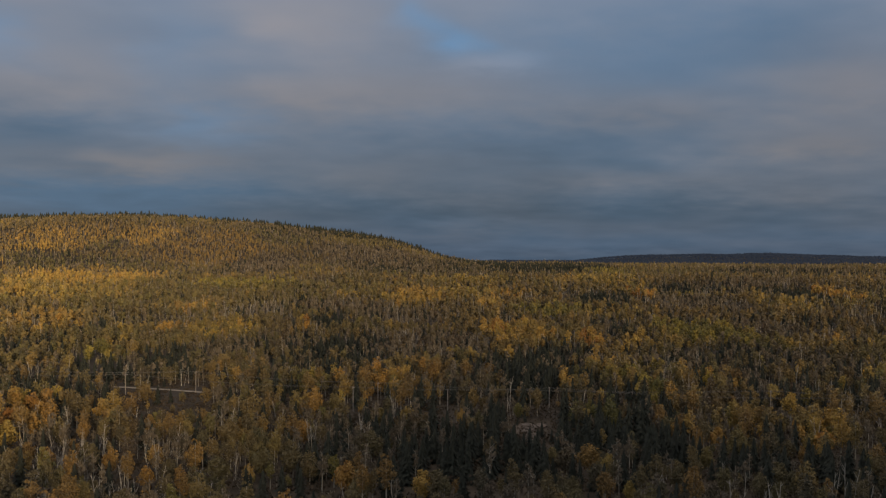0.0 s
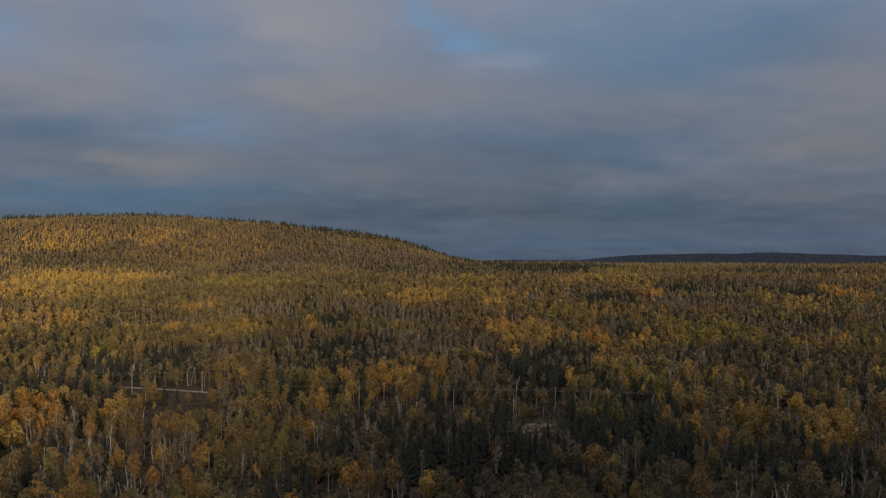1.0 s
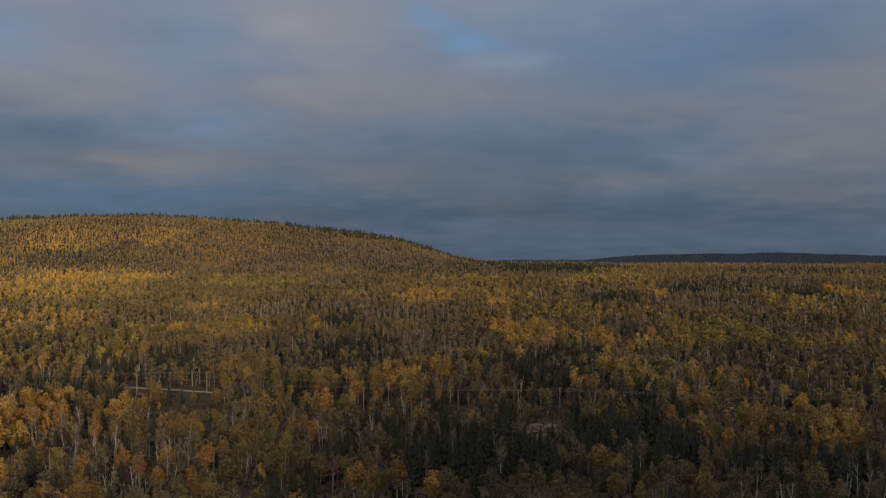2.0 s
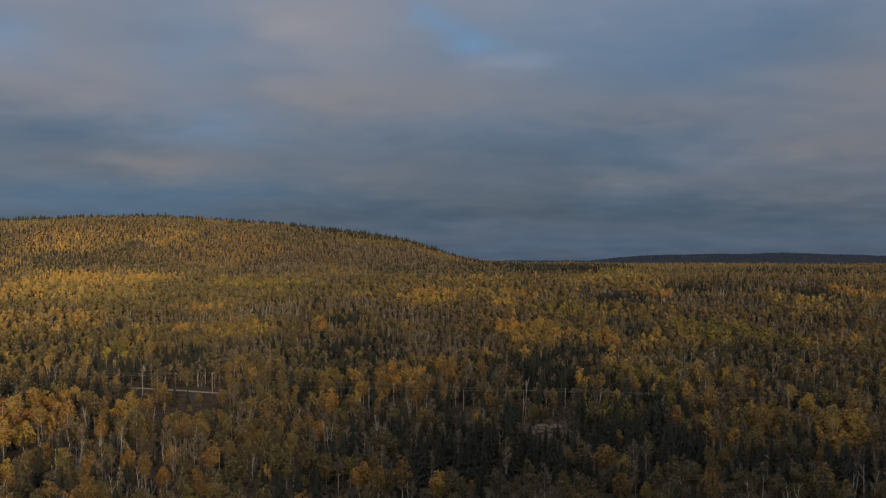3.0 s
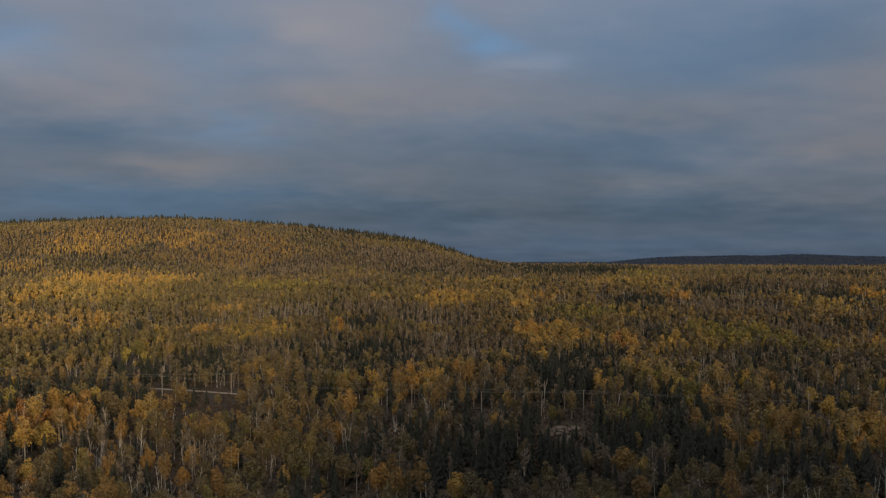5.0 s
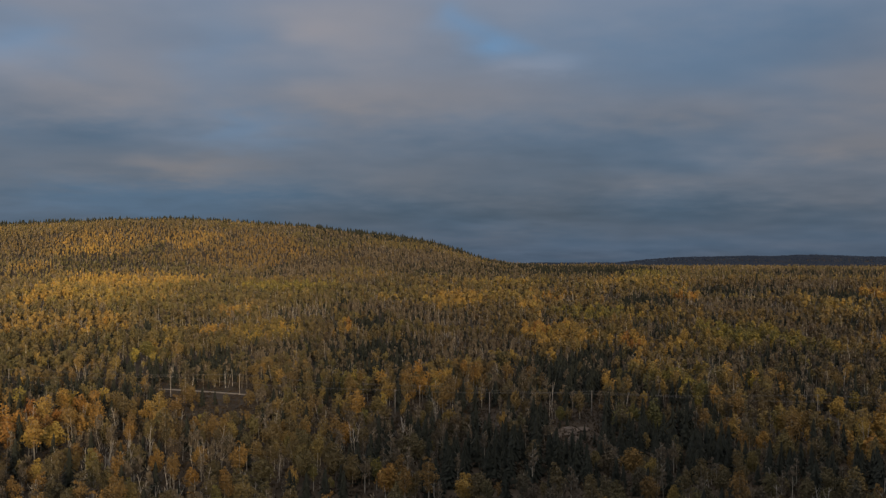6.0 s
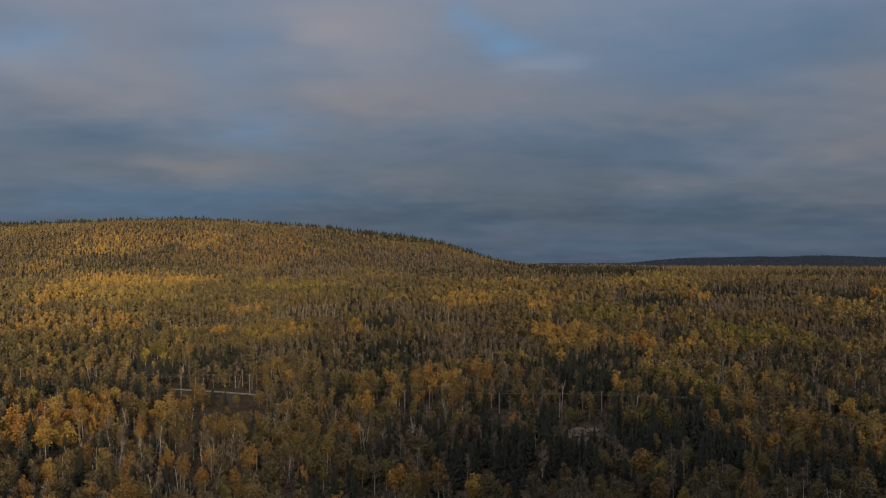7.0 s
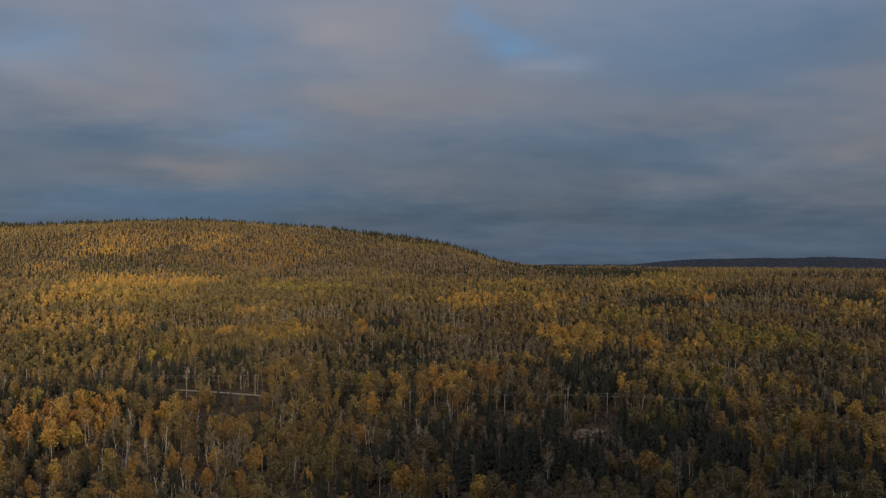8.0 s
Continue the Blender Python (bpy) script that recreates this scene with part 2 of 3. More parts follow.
def joined(pieces):
    vs, ts, k = [], [], 0
    for v, t in pieces:
        vs.append(v)
        ts.append(t + k)
        k += len(v)
    return np.concatenate(vs), np.concatenate(ts)


def flakes(rs, centres, size, out=None, flat=0.35):
    """Small bent clumps of leaves, a triangle each, round the centres."""
    n = len(centres)
    a = rs.normal(size=(n, 3))
    if out is not None:
        a = a * 0.5 + out * 1.0
    a /= np.linalg.norm(a, axis=1)[:, None]
    b = np.cross(a, rs.normal(size=(n, 3)))
    b /= np.linalg.norm(b, axis=1)[:, None]
    c = np.cross(a, b)
    s = size * rs.uniform(0.65, 1.35, (n, 1))
    turn = rs.uniform(0, 6.28, (n, 1))
    tri = []
    for k in range(3):
        th = turn + k * 2.094 + rs.uniform(-0.35, 0.35, (n, 1))
        tri.append(centres + s * (np.cos(th) * b + np.sin(th) * c) + a * s * rs.uniform(-flat, flat, (n, 1)))
    v = np.stack(tri, 1).reshape(-1, 3)
    return v, np.arange(3 * n).reshape(-1, 3)


def leafy_crown(rs, high, wide, base, count, size, lobes, shoulder=0.62):
    """An uneven crown from the height base up to high: rounded tufts, widest at the shoulder, leaves on their outsides."""
    deep = high - base
    reach = max(wide / 2 - 0.6 * size, 0.8)
    cs, rad = [], []
    for i in range(lobes):
        f = (i + rs.uniform(0.2, 0.8)) / lobes
        girth = math.sin(math.pi * min(1.0, f / shoulder * 0.5 if f < shoulder else 0.5 + (f - shoulder) / (1 - shoulder) * 0.42))
        r = reach * (0.30 + 0.70 * girth) * rs.uniform(0.75, 1.12)
        tuft = min(r * rs.uniform(0.42, 0.68), deep * 0.26)
        th = i * 2.4 + rs.uniform(-0.7, 0.7)
        off = max(0.0, r - tuft)
        cs.append((off * math.cos(th), off * math.sin(th), base + tuft * 0.7 + (deep - 1.7 * tuft) * f))
        rad.append(tuft)
    cs, rad = np.array(cs), np.array(rad)
    pick = rs.choice(lobes, count, p=rad ** 1.8 / (rad ** 1.8).sum())
    way = rs.normal(size=(count, 3))
    way[:, 2] = way[:, 2] * 0.85 + 0.35
    way /= np.linalg.norm(way, axis=1)[:, None]
    dist = rs.uniform(0.62, 1.08, (count, 1)) * rad[pick][:, None]
    p = cs[pick] + way * dist
    return flakes(rs, p, size, way)


def upright(crown, lod):
    """Far crowns have fewer, taller clumps."""
    v, t = crown
    if lod >= 3:
        v = v.reshape(-1, 3, 3)
        m = v.mean(1, keepdims=True)
        w, h = (0.95, 1.12) if lod == 3 else (0.74, 1.45)
        v = (m + (v - m) * np.array([w, w, h])).reshape(-1, 3)
    return v, t


def bent_stem(rs, high, r0, sides, parts=3, lean=0.03, tip=0.25):
    z = np.linspace(-0.4, high, parts + 1)
    off = np.cumsum(rs.uniform(-1, 1, (parts + 1, 2)) * lean * high / parts, 0)
    off -= off[0]
    return np.c_[off, z], np.linspace(r0, r0 * tip, parts + 1), sides


def limbs(rs, stem, high, low, count, length, r, sides=3, rise=0.7):
    out = []
    for i in range(count):
        z = rs.uniform(low, high * 0.93)
        k = np.array([np.interp(z, stem[:, 2], stem[:, 0]), np.interp(z, stem[:, 2], stem[:, 1]), z])
        th = rs.uniform(0, 6.28)
        ln = length * rs.uniform(0.55, 1.2) * (1.15 - 0.6 * z / high)
        end = k + ln * np.array([math.cos(th), math.sin(th), rise * rs.uniform(0.5, 1.5)])
        elbow = (k + end) / 2 + np.array([0, 0, -0.12 * ln])
        out.append(tube([k, elbow, end], [r, r * 0.65, r * 0.25], sides))
    return out


def aspen(rs, lod):
    """Wood and crown of a tall slender aspen, of unit-less metres."""
    high, wide = rs.uniform(9.5, 13.8), rs.uniform(4.6, 7.2) - 1.2 * (lod == 4)
    base = high * rs.uniform(0.20, 0.46)
    count, size, lobes = [(640, 0.28, 15), (260, 0.48, 12), (102, 0.72, 9), (31, 1.12, 6), (11, 1.5, 4)][lod]
    crown = upright(leafy_crown(rs, high, wide, base, count, size, lobes), lod)
    parts, sides = [(4, 5), (3, 4), (2, 3), (1, 3), (1, 3)][lod]
    p, r, s = bent_stem(rs, high * 0.9, 0.19 + 0.05 * (lod > 1), sides, parts)
    wood = [tube(p, r, s)]
    if lod < 2:
        wood += limbs(rs, p, high * 0.9, base * 0.85, [6, 3][lod], wide * 0.42, 0.06)
    return joined(wood), crown


def bushy(rs, lod):
    """A round broad crown low to the ground, such as a young birch or willow."""
    high, wide = rs.uniform(7.4, 10.4), rs.uniform(6.4, 8.8)
    count, size, lobes = [(1000, 0.32, 20), (290, 0.56, 14), (106, 0.84, 10), (30, 1.26, 6), (11, 1.7, 4)][lod]
    crown = upright(leafy_crown(rs, high, wide, high * 0.10, count, size, lobes, 0.45), lod)
    p, r, s = bent_stem(rs, high * 0.85, 0.16, [5, 4, 3, 3, 3][lod], [3, 2, 1, 1, 1][lod], 0.05)
    wood = [tube(p, r, s)]
    if lod < 2:
        wood += limbs(rs, p, high * 0.85, high * 0.2, [6, 3][lod], wide * 0.4, 0.06)
    return joined(wood), crown


def spruce(rs, lod):
    """Wood and needled boughs of a spruce: drooping boughs round a straight stem."""
    high, wide = rs.uniform(7.5, 13.0), rs.uniform(3.6, 5.2)
    tiers, around = [(24, 12), (15, 9), (9, 5), (5, 3), (3, 3)][lod]
    vs, k = [], 0
    for i in range(tiers):
        f = i / tiers
        z = high * (0.07 + 0.92 * f)
        reach = wide / 2 * ((1 - f) ** 0.85) + 0.18
        for j in range(around):
            th = (j + 0.5 * (i % 2) + rs.uniform(-0.3, 0.3)) * 6.283 / around
            ln = reach * rs.uniform(0.45, 1.4)
            hw = (6.283 * reach / around * (0.34 if lod < 2 else 0.5) + 0.08) * rs.uniform(0.8, 1.2)
            drop = ln * rs.uniform(0.25, 0.6)
            lift = high / tiers * 1.25
            c, s = math.cos(th), math.sin(th)
            vs += [(0.05 * c, 0.05 * s, z + lift), (ln * c - hw * s, ln * s + hw * c, z - drop), (ln * c * 1.05 + hw * s, ln * s * 1.05 - hw * c, z - drop * rs.uniform(0.7, 1.2))]
    v = np.array(vs)
    crown = (v, np.arange(len(v)).reshape(-1, 3))
    wood = tube([(0, 0, -0.4), (0, 0, high * 0.97)], [0.19, 0.03], [5, 4, 3, 3, 3][lod])
    return wood, crown


def bare(rs, lod):
    """A leafless tree: stem and limbs, and a thin crown of twigs."""
    high, wide = rs.uniform(7.5, 11.5), rs.uniform(3.4, 5.2)
    p, r, s = bent_stem(rs, high, 0.15 + 0.05 * (lod > 1), [5, 4, 3, 3, 3][lod], [4, 3, 2, 1, 1][lod], 0.05, 0.15)
    wood = [tube(p, r, s)]
    if lod < 3:
        wood += limbs(rs, p, high, high * 0.35, [12, 5, 2][lod], wide * 0.5, 0.055, 3, 0.9)
    count, size = [(170, 0.40), (76, 0.60), (36, 0.85), (14, 1.3), (7, 1.8)][lod]
    v, t = leafy_crown(rs, high, wide, high * 0.38, count, size, 6)
    # draw the flakes out to slivers that point upward
    v = v.reshape(-1, 3, 3)
    m = v.mean(1, keepdims=True)
    v = (m + (v - m) * np.array([0.62, 0.62, 1.25])).reshape(-1, 3)
    return joined(wood), (v, t)


def snag(rs, lod):
    """A dead pale trunk with a few stubs, or a broken top."""
    high = rs.uniform(6.5, 14.0) + 1.5 * (lod > 1)
    p, r, s = bent_stem(rs, high, 0.11 + 0.05 * (lod > 1), [6, 4, 3, 3, 3][lod], [4, 3, 2, 1, 1][lod], 0.07, 0.42)
    p[:, :2] += np.outer(p[:, 2], rs.uniform(-0.17, 0.17, 2))
    wood = tube(p, r, s)
    stubs = limbs(rs, p, high, high * 0.45, [6, 4, 2, 1, 1][lod], 1.9, 0.055, 3, 1.3)
    return wood, joined(stubs)


KINDS = {"aspen": aspen, "bushy": bushy, "spruce": spruce, "bare": bare, "snag": snag}
VARIANTS = {"aspen": 5, "bushy": 3, "spruce": 4, "bare": 4, "snag": 5}
CROWN = {"spruce": M_NEEDLE, "bare": M_TWIG, "snag": M_DEAD}
WOOD = {"aspen": M_BARK, "bushy": M_BARK, "spruce": M_DARKBARK, "bare": M_BARK, "snag": M_DEAD}
SHAPES = {(k, lod): [KINDS[k](np.random.RandomState(100 + 17 * i + lod), lod) for i in range(VARIANTS[k])] for k in KINDS for lod in range(5)}

# ---- the power line, the track and the clearings (needed before the trees) ----
TRACK = [(-300, 498), (-230, 487), (-194, 479), (-171, 475), (-154, 471), (-132, 464), (-108, 452)]
LINE_A = [(-230, 470), (-113, 453), (-27, 413), (130, 392), (260, 372)]
LINE_B = [(-250, 452), (-142, 443), (-36, 398), (2, 391), (43, 399), (150, 372), (270, 352)]
# clearings of low brush: x, y, half sizes
CLEARINGS = [(-97, 357, 20, 14), (-108, 380, 24, 22), (-112, 400, 18, 18), (-128, 448, 24, 14), (-130, 461, 28, 12), (-55, 378, 24, 12), (29, 320, 7, 26), (32, 354, 9, 26), (52, 408, 16, 9), (-10, 372, 18, 10), (10, 262, 26, 8)]


# ---- the stands of the woods ----
# each sort: share of spruce, of leafless trees, of dead trunks, hue of the leaves, russet (or, below nought, green)
SORTS = {"spruce": (0.92, 0.60, 0.06, 0.22, 0.0), "mixed": (0.42, 0.52, 0.06, 0.20, 0.0), "ashen": (0.24, 0.30, 0.12, 0.28, -0.5),
         "olive": (0.07, 0.15, 0.08, 0.38, -0.2), "green": (0.05, 0.04, 0.04, 0.56, -0.9), "yellow": (0.03, 0.04, 0.08, 0.62, -0.25),
         "sunlit": (0.0, 0.02, 0.04, 0.82, 0.0), "umber": (0.13, 0.27, 0.08, 0.42, 0.34),
         "gold": (0.01, 0.02, 0.05, 0.74, 0.1), "tan": (0.03, 0.06, 0.14, 0.64, 0.3), "orange": (0.02, 0.06, 0.06, 0.86, 0.4),
         "rusty": (0.05, 0.30, 0.08, 0.54, 0.55), "brown": (0.14, 0.72, 0.08, 0.14, 0.5), "pale": (0.06, 0.28, 0.62, 0.34, 0.1)}
STANDS = []


def stand(sort, x, y, half_x, half_y):
    STANDS.append((SORTS[sort], x, y, half_x, half_y))


# on the long hill
stand("umber", -536, 1773, 356, 170)
stand("tan", -670, 1748, 96, 120)
stand("gold", -687, 1654, 38, 40)
stand("tan", -544, 1834, 52, 100)
stand("ashen", -582, 1714, 27, 72)
stand("ashen", -598, 1561, 181, 55)
stand("tan", -707, 1521, 35, 40)
stand("rusty", -400, 1761, 87, 162)
stand("ashen", -304, 2004, 73, 170)
stand("umber", -195, 1839, 78, 170)
stand("spruce", -303, 1487, 46, 118)
stand("mixed", -91, 1670, 97, 170)
# dark spruce stands in for shade on the hill's right end
stand("spruce", -72, 1566, 72, 170)
stand("brown", -132, 1842, 107, 170)
stand("olive", -176, 2120, 77, 170)
stand("mixed", -302, 2111, 58, 147)
stand("brown", -280, 1599, 57, 144)
# the far valley floor
stand("spruce", 170, 2150, 190, 330)
stand("spruce", 150, 1800, 150, 220)
stand("spruce", 40, 1760, 90, 120)
stand("olive", -357, 945, 139, 170)
stand("yellow", -423, 1086, 84, 119)
stand("olive", -172, 983, 102, 170)
stand("olive", -212, 640, 105, 124)
stand("umber", 84, 846, 123, 170)
stand("umber", 265, 841, 116, 170)
stand("umber", 371, 1244, 195, 170)
# gold trees, paler than their neighbours: a patch of sun put into the leaf colour
stand("sunlit", -502, 1251, 47, 120)
stand("gold", -392, 1263, 32, 84)
stand("olive", -577, 1257, 29, 77)
stand("gold", -427, 947, 28, 75)
stand("yellow", -360, 967, 50, 101)
stand("gold", -420, 1147, 44, 63)
stand("olive", -265, 1086, 60, 87)
stand("green", -234, 1151, 63, 74)
stand("tan", -212, 848, 18, 47)
stand("pale", -155, 830, 23, 46)
stand("spruce", -131, 888, 13, 39)
stand("olive", -111, 1045, 38, 60)
stand("yellow", -93, 986, 15, 44)
stand("gold", -27, 960, 30, 76)
stand("brown", -93, 877, 41, 64)
stand("brown", -30, 800, 37, 62)
stand("gold", 44, 913, 15, 44)
stand("orange", 71, 995, 12, 36)
stand("yellow", 27, 1030, 31, 59)
stand("mixed", 4, 1434, 67, 168)
stand("mixed", 15, 1768, 68, 170)
stand("yellow", 32, 1235, 52, 68)
stand("tan", 155, 1262, 34, 89)
stand("yellow", 204, 1216, 44, 113)
stand("green", 272, 1566, 48, 123)
stand("pale", 84, 982, 9, 29)
stand("spruce", 164, 979, 42, 74)
stand("green", 94, 846, 36, 51)
stand("orange", 207, 1031, 13, 38)
stand("spruce", 267, 1093, 35, 52)
stand("brown", 214, 929, 37, 64)
stand("mixed", 313, 1091, 44, 53)
stand("brown", 257, 932, 37, 80)
stand("pale", 278, 1053, 8, 27)
stand("spruce", 365, 1032, 36, 68)
stand("orange", 416, 1043, 20, 56)
stand("yellow", 320, 918, 29, 60)
stand("olive", 369, 1528, 85, 170)
stand("brown", 373, 1165, 76, 50)
stand("mixed", 561, 1584, 131, 170)
# the valley beyond the power line
stand("tan", -329, 745, 54, 69)
stand("yellow", -294, 641, 8, 27)
stand("gold", -280, 720, 13, 34)
stand("spruce", -263, 613, 15, 34)
stand("spruce", -255, 708, 14, 41)
stand("tan", -190, 710, 22, 45)
stand("yellow", -216, 697, 11, 34)
stand("olive", -227, 550, 21, 53)
stand("yellow", -204, 607, 7, 24)
stand("green", -188, 545, 10, 32)
stand("gold", -171, 548, 5, 20)
stand("spruce", -162, 568, 14, 41)
stand("mixed", -135, 565, 16, 46)
stand("olive", -109, 552, 10, 32)
stand("yellow", -155, 701, 26, 51)
stand("mixed", -106, 627, 19, 53)
stand("mixed", -128, 610, 24, 39)
stand("mixed", -77, 508, 24, 54)
stand("spruce", -72, 598, 18, 45)
stand("mixed", -88, 501, 15, 38)
stand("orange", -101, 723, 8, 27)
stand("spruce", -88, 768, 13, 39)
stand("spruce", -47, 613, 31, 79)
stand("olive", -57, 734, 5, 20)
stand("brown", -20, 630, 29, 77)
stand("brown", 9, 665, 26, 70)
stand("gold", 54, 707, 30, 77)
stand("orange", 41, 732, 8, 27)
stand("olive", 87, 711, 17, 48)
stand("orange", 95, 641, 8, 27)
stand("yellow", 138, 820, 30, 37)
stand("mixed", 130, 728, 16, 46)
stand("gold", 129, 641, 9, 29)
stand("green", 170, 730, 16, 46)
stand("green", 186, 675, 32, 79)
stand("yellow", 176, 613, 23, 29)
stand("mixed", 185, 569, 28, 57)
stand("pale", 228, 676, 9, 29)
stand("brown", 240, 689, 28, 68)
stand("tan", 246, 639, 13, 39)
stand("brown", 315, 769, 13, 39)
stand("mixed", 203, 532, 27, 41)
stand("mixed", 138, 559, 31, 45)
stand("spruce", 44, 512, 32, 84)
stand("spruce", 71, 583, 14, 41)
stand("gold", 38, 576, 5, 20)
stand("brown", 13, 490, 13, 37)
# the near slope below the track
stand("umber", -97, 292, 63, 117)
stand("umber", -211, 479, 22, 48)
stand("spruce", -164, 514, 31, 34)
stand("spruce", -133, 508, 11, 33)
stand("mixed", -141, 495, 24, 32)
stand("orange", -149, 335, 15, 44)
stand("rusty", -127, 308, 6, 22)
stand("orange", -115, 275, 5, 13)
stand("rusty", -119, 257, 8, 14)
stand("spruce", -143, 376, 6, 22)
stand("rusty", -139, 349, 6, 22)
stand("umber", -135, 370, 6, 22)
stand("gold", -121, 370, 10, 32)
stand("brown", -130, 311, 6, 18)
stand("pale", -103, 280, 9, 20)
stand("pale", -80, 288, 7, 17)
stand("yellow", -98, 244, 9, 10)
stand("rusty", -91, 273, 5, 10)
stand("rusty", -76, 252, 5, 10)
stand("pale", -76, 237, 9, 7)
stand("brown", -90, 295, 6, 15)
stand("umber", -70, 255, 6, 15)
# round the hollow
stand("umber", -68, 310, 6, 16)
stand("yellow", -60, 316, 5, 17)
stand("umber", -51, 300, 5, 8)
stand("umber", -58, 254, 7, 13)
stand("green", -45, 269, 13, 13)
stand("spruce", -39, 243, 13, 9)
stand("brown", -35, 309, 6, 22)
stand("yellow", -63, 465, 5, 20)
stand("yellow", -42, 378, 5, 13)
stand("yellow", -55, 372, 5, 20)
stand("umber", -75, 424, 5, 16)
stand("spruce", -54, 511, 10, 32)
stand("rusty", -36, 462, 5, 20)
stand("gold", -22, 442, 5, 20)
stand("rusty", -12, 425, 5, 20)
stand("brown", -23, 324, 18, 22)
stand("spruce", -15, 267, 9, 21)
stand("umber", -85, 405, 15, 21)
stand("umber", -109, 506, 19, 41)
# the dark hollow and the slope beyond it
stand("spruce", 43, 320, 48, 60)
stand("mixed", -11, 302, 31, 54)
stand("umber", 83, 289, 31, 50)
stand("rusty", -6, 496, 9, 29)
stand("spruce", -3, 393, 7, 24)
stand("spruce", 18, 303, 9, 29)
stand("spruce", 7, 284, 15, 33)
stand("mixed", 13, 433, 13, 36)
stand("spruce", 41, 452, 15, 35)
stand("yellow", 58, 441, 5, 20)
stand("green", 56, 361, 7, 12)
stand("gold", 78, 497, 6, 22)
stand("spruce", 49, 325, 20, 28)
stand("brown", 43, 284, 9, 13)
stand("umber", 25, 241, 5, 7)
stand("umber", 39, 244, 7, 10)
stand("green", 88, 458, 8, 27)
stand("green", 88, 406, 5, 20)
stand("rusty", 95, 383, 6, 20)
stand("rusty", 78, 327, 5, 16)
stand("umber", 114, 407, 13, 23)
stand("brown", 106, 362, 14, 14)
stand("rusty", 132, 379, 8, 18)
stand("gold", 106, 344, 6, 13)
stand("brown", 150, 450, 18, 30)
stand("gold", 120, 317, 5, 20)
stand("gold", 128, 317, 5, 20)
stand("umber", 101, 290, 5, 16)
stand("rusty", 101, 280, 5, 12)
stand("spruce", 84, 284, 6, 15)
stand("mixed", 89, 277, 6, 13)
stand("umber", 77, 245, 17, 8)
stand("umber", 57, 249, 6, 11)
stand("spruce", 67, 305, 10, 27)
stand("spruce", 103, 270, 11, 22)
stand("pale", 165, 409, 7, 24)
stand("mixed", 145, 506, 28, 38)
stand("umber", 179, 482, 19, 32)


def inside(x, y, spots):
    out = np.zeros(len(x))
    for cx, cy, rx, ry, *v in spots:
        d = ((x - cx) / rx) ** 2 + ((y - cy) / ry) ** 2
        out = out + (v[0] if v else 1.0) * np.clip(1.6 - d * 1.2, 0, 1)
    return out


def off_path(x, y, line):
    """How far each point lies from a bent line."""
    d = np.full(len(x), 1e9)
    for (ax, ay), (bx, by) in zip(line, line[1:]):
        k = np.clip(((x - ax) * (bx - ax) + (y - ay) * (by - ay)) / ((bx - ax) ** 2 + (by - ay) ** 2), 0, 1)
        d = np.minimum(d, np.hypot(x - ax - k * (bx - ax), y - ay - k * (by - ay)))
    return d


# ---- trees that stand out ----
LANDMARKS = []


def landmark(kind, hue, x, y, size):
    LANDMARKS.append((kind, x, y, hue, size))


# the near slope below the track
landmark("aspen", "orange", -156, 360, 1.42)
landmark("aspen", "orange", -152, 337, 1.42)
landmark("aspen", "orange", -136, 294, 1.42)
landmark("bushy", "orange", -138, 312, 1.35)
landmark("aspen", "rust", -138, 323, 1.20)
landmark("bushy", "rust", -121, 289, 0.83)
landmark("aspen", "rust", -134, 337, 1.42)
landmark("aspen", "olive", -130, 352, 1.42)
landmark("aspen", "gold", -120, 361, 1.42)
landmark("aspen", "rust", -111, 353, 1.42)
landmark("aspen", "yellow", -107, 313, 0.95)
landmark("bushy", "rust", -100, 337, 0.86)
landmark("bushy", "rust", -94, 281, 0.73)
landmark("bushy", "rust", -78, 261, 0.72)
landmark("bushy", "olive", -90, 352, 0.80)
landmark("bushy", "olive", -68, 314, 1.41)
landmark("bushy", "yellow", -63, 329, 0.71)
landmark("bushy", "yellow", -53, 308, 0.82)
landmark("bushy", "olive", -59, 260, 1.29)
landmark("bushy", "olive", -50, 275, 1.11)
landmark("bushy", "olive", -42, 278, 1.11)
landmark("bushy", "olive", -36, 269, 0.91)
landmark("spruce", "olive", -40, 247, 0.95)
landmark("spruce", "olive", -35, 245, 0.88)
landmark("spruce", "olive", -44, 243, 0.94)
landmark("bushy", "olive", -74, 268, 0.88)
landmark("aspen", "olive", -97, 242, 1.01)
# along the power line
landmark("aspen", "yellow", -57, 419, 1.42)
landmark("bushy", "yellow", -42, 384, 1.09)
landmark("bushy", "yellow", -56, 382, 0.88)
landmark("bushy", "olive", -76, 425, 1.22)
landmark("aspen", "gold", -23, 448, 1.03)
landmark("aspen", "rust", -13, 402, 1.29)
landmark("aspen", "rust", -34, 436, 1.40)
landmark("bushy", "yellow", -32, 390, 0.62)
landmark("aspen", "rust", 11, 472, 1.42)
landmark("aspen", "rust", -5, 457, 1.42)
landmark("bushy", "gold", 7, 359, 0.69)
landmark("bushy", "green", 29, 380, 0.60)
landmark("bushy", "yellow", 60, 449, 1.04)
landmark("aspen", "rust", 58, 473, 0.87)
landmark("bushy", "green", 57, 384, 0.68)
landmark("bushy", "green", 62, 372, 0.80)
landmark("bushy", "gold", 79, 505, 1.26)
landmark("aspen", "gold", 77, 429, 0.80)
landmark("bushy", "green", 92, 472, 1.42)
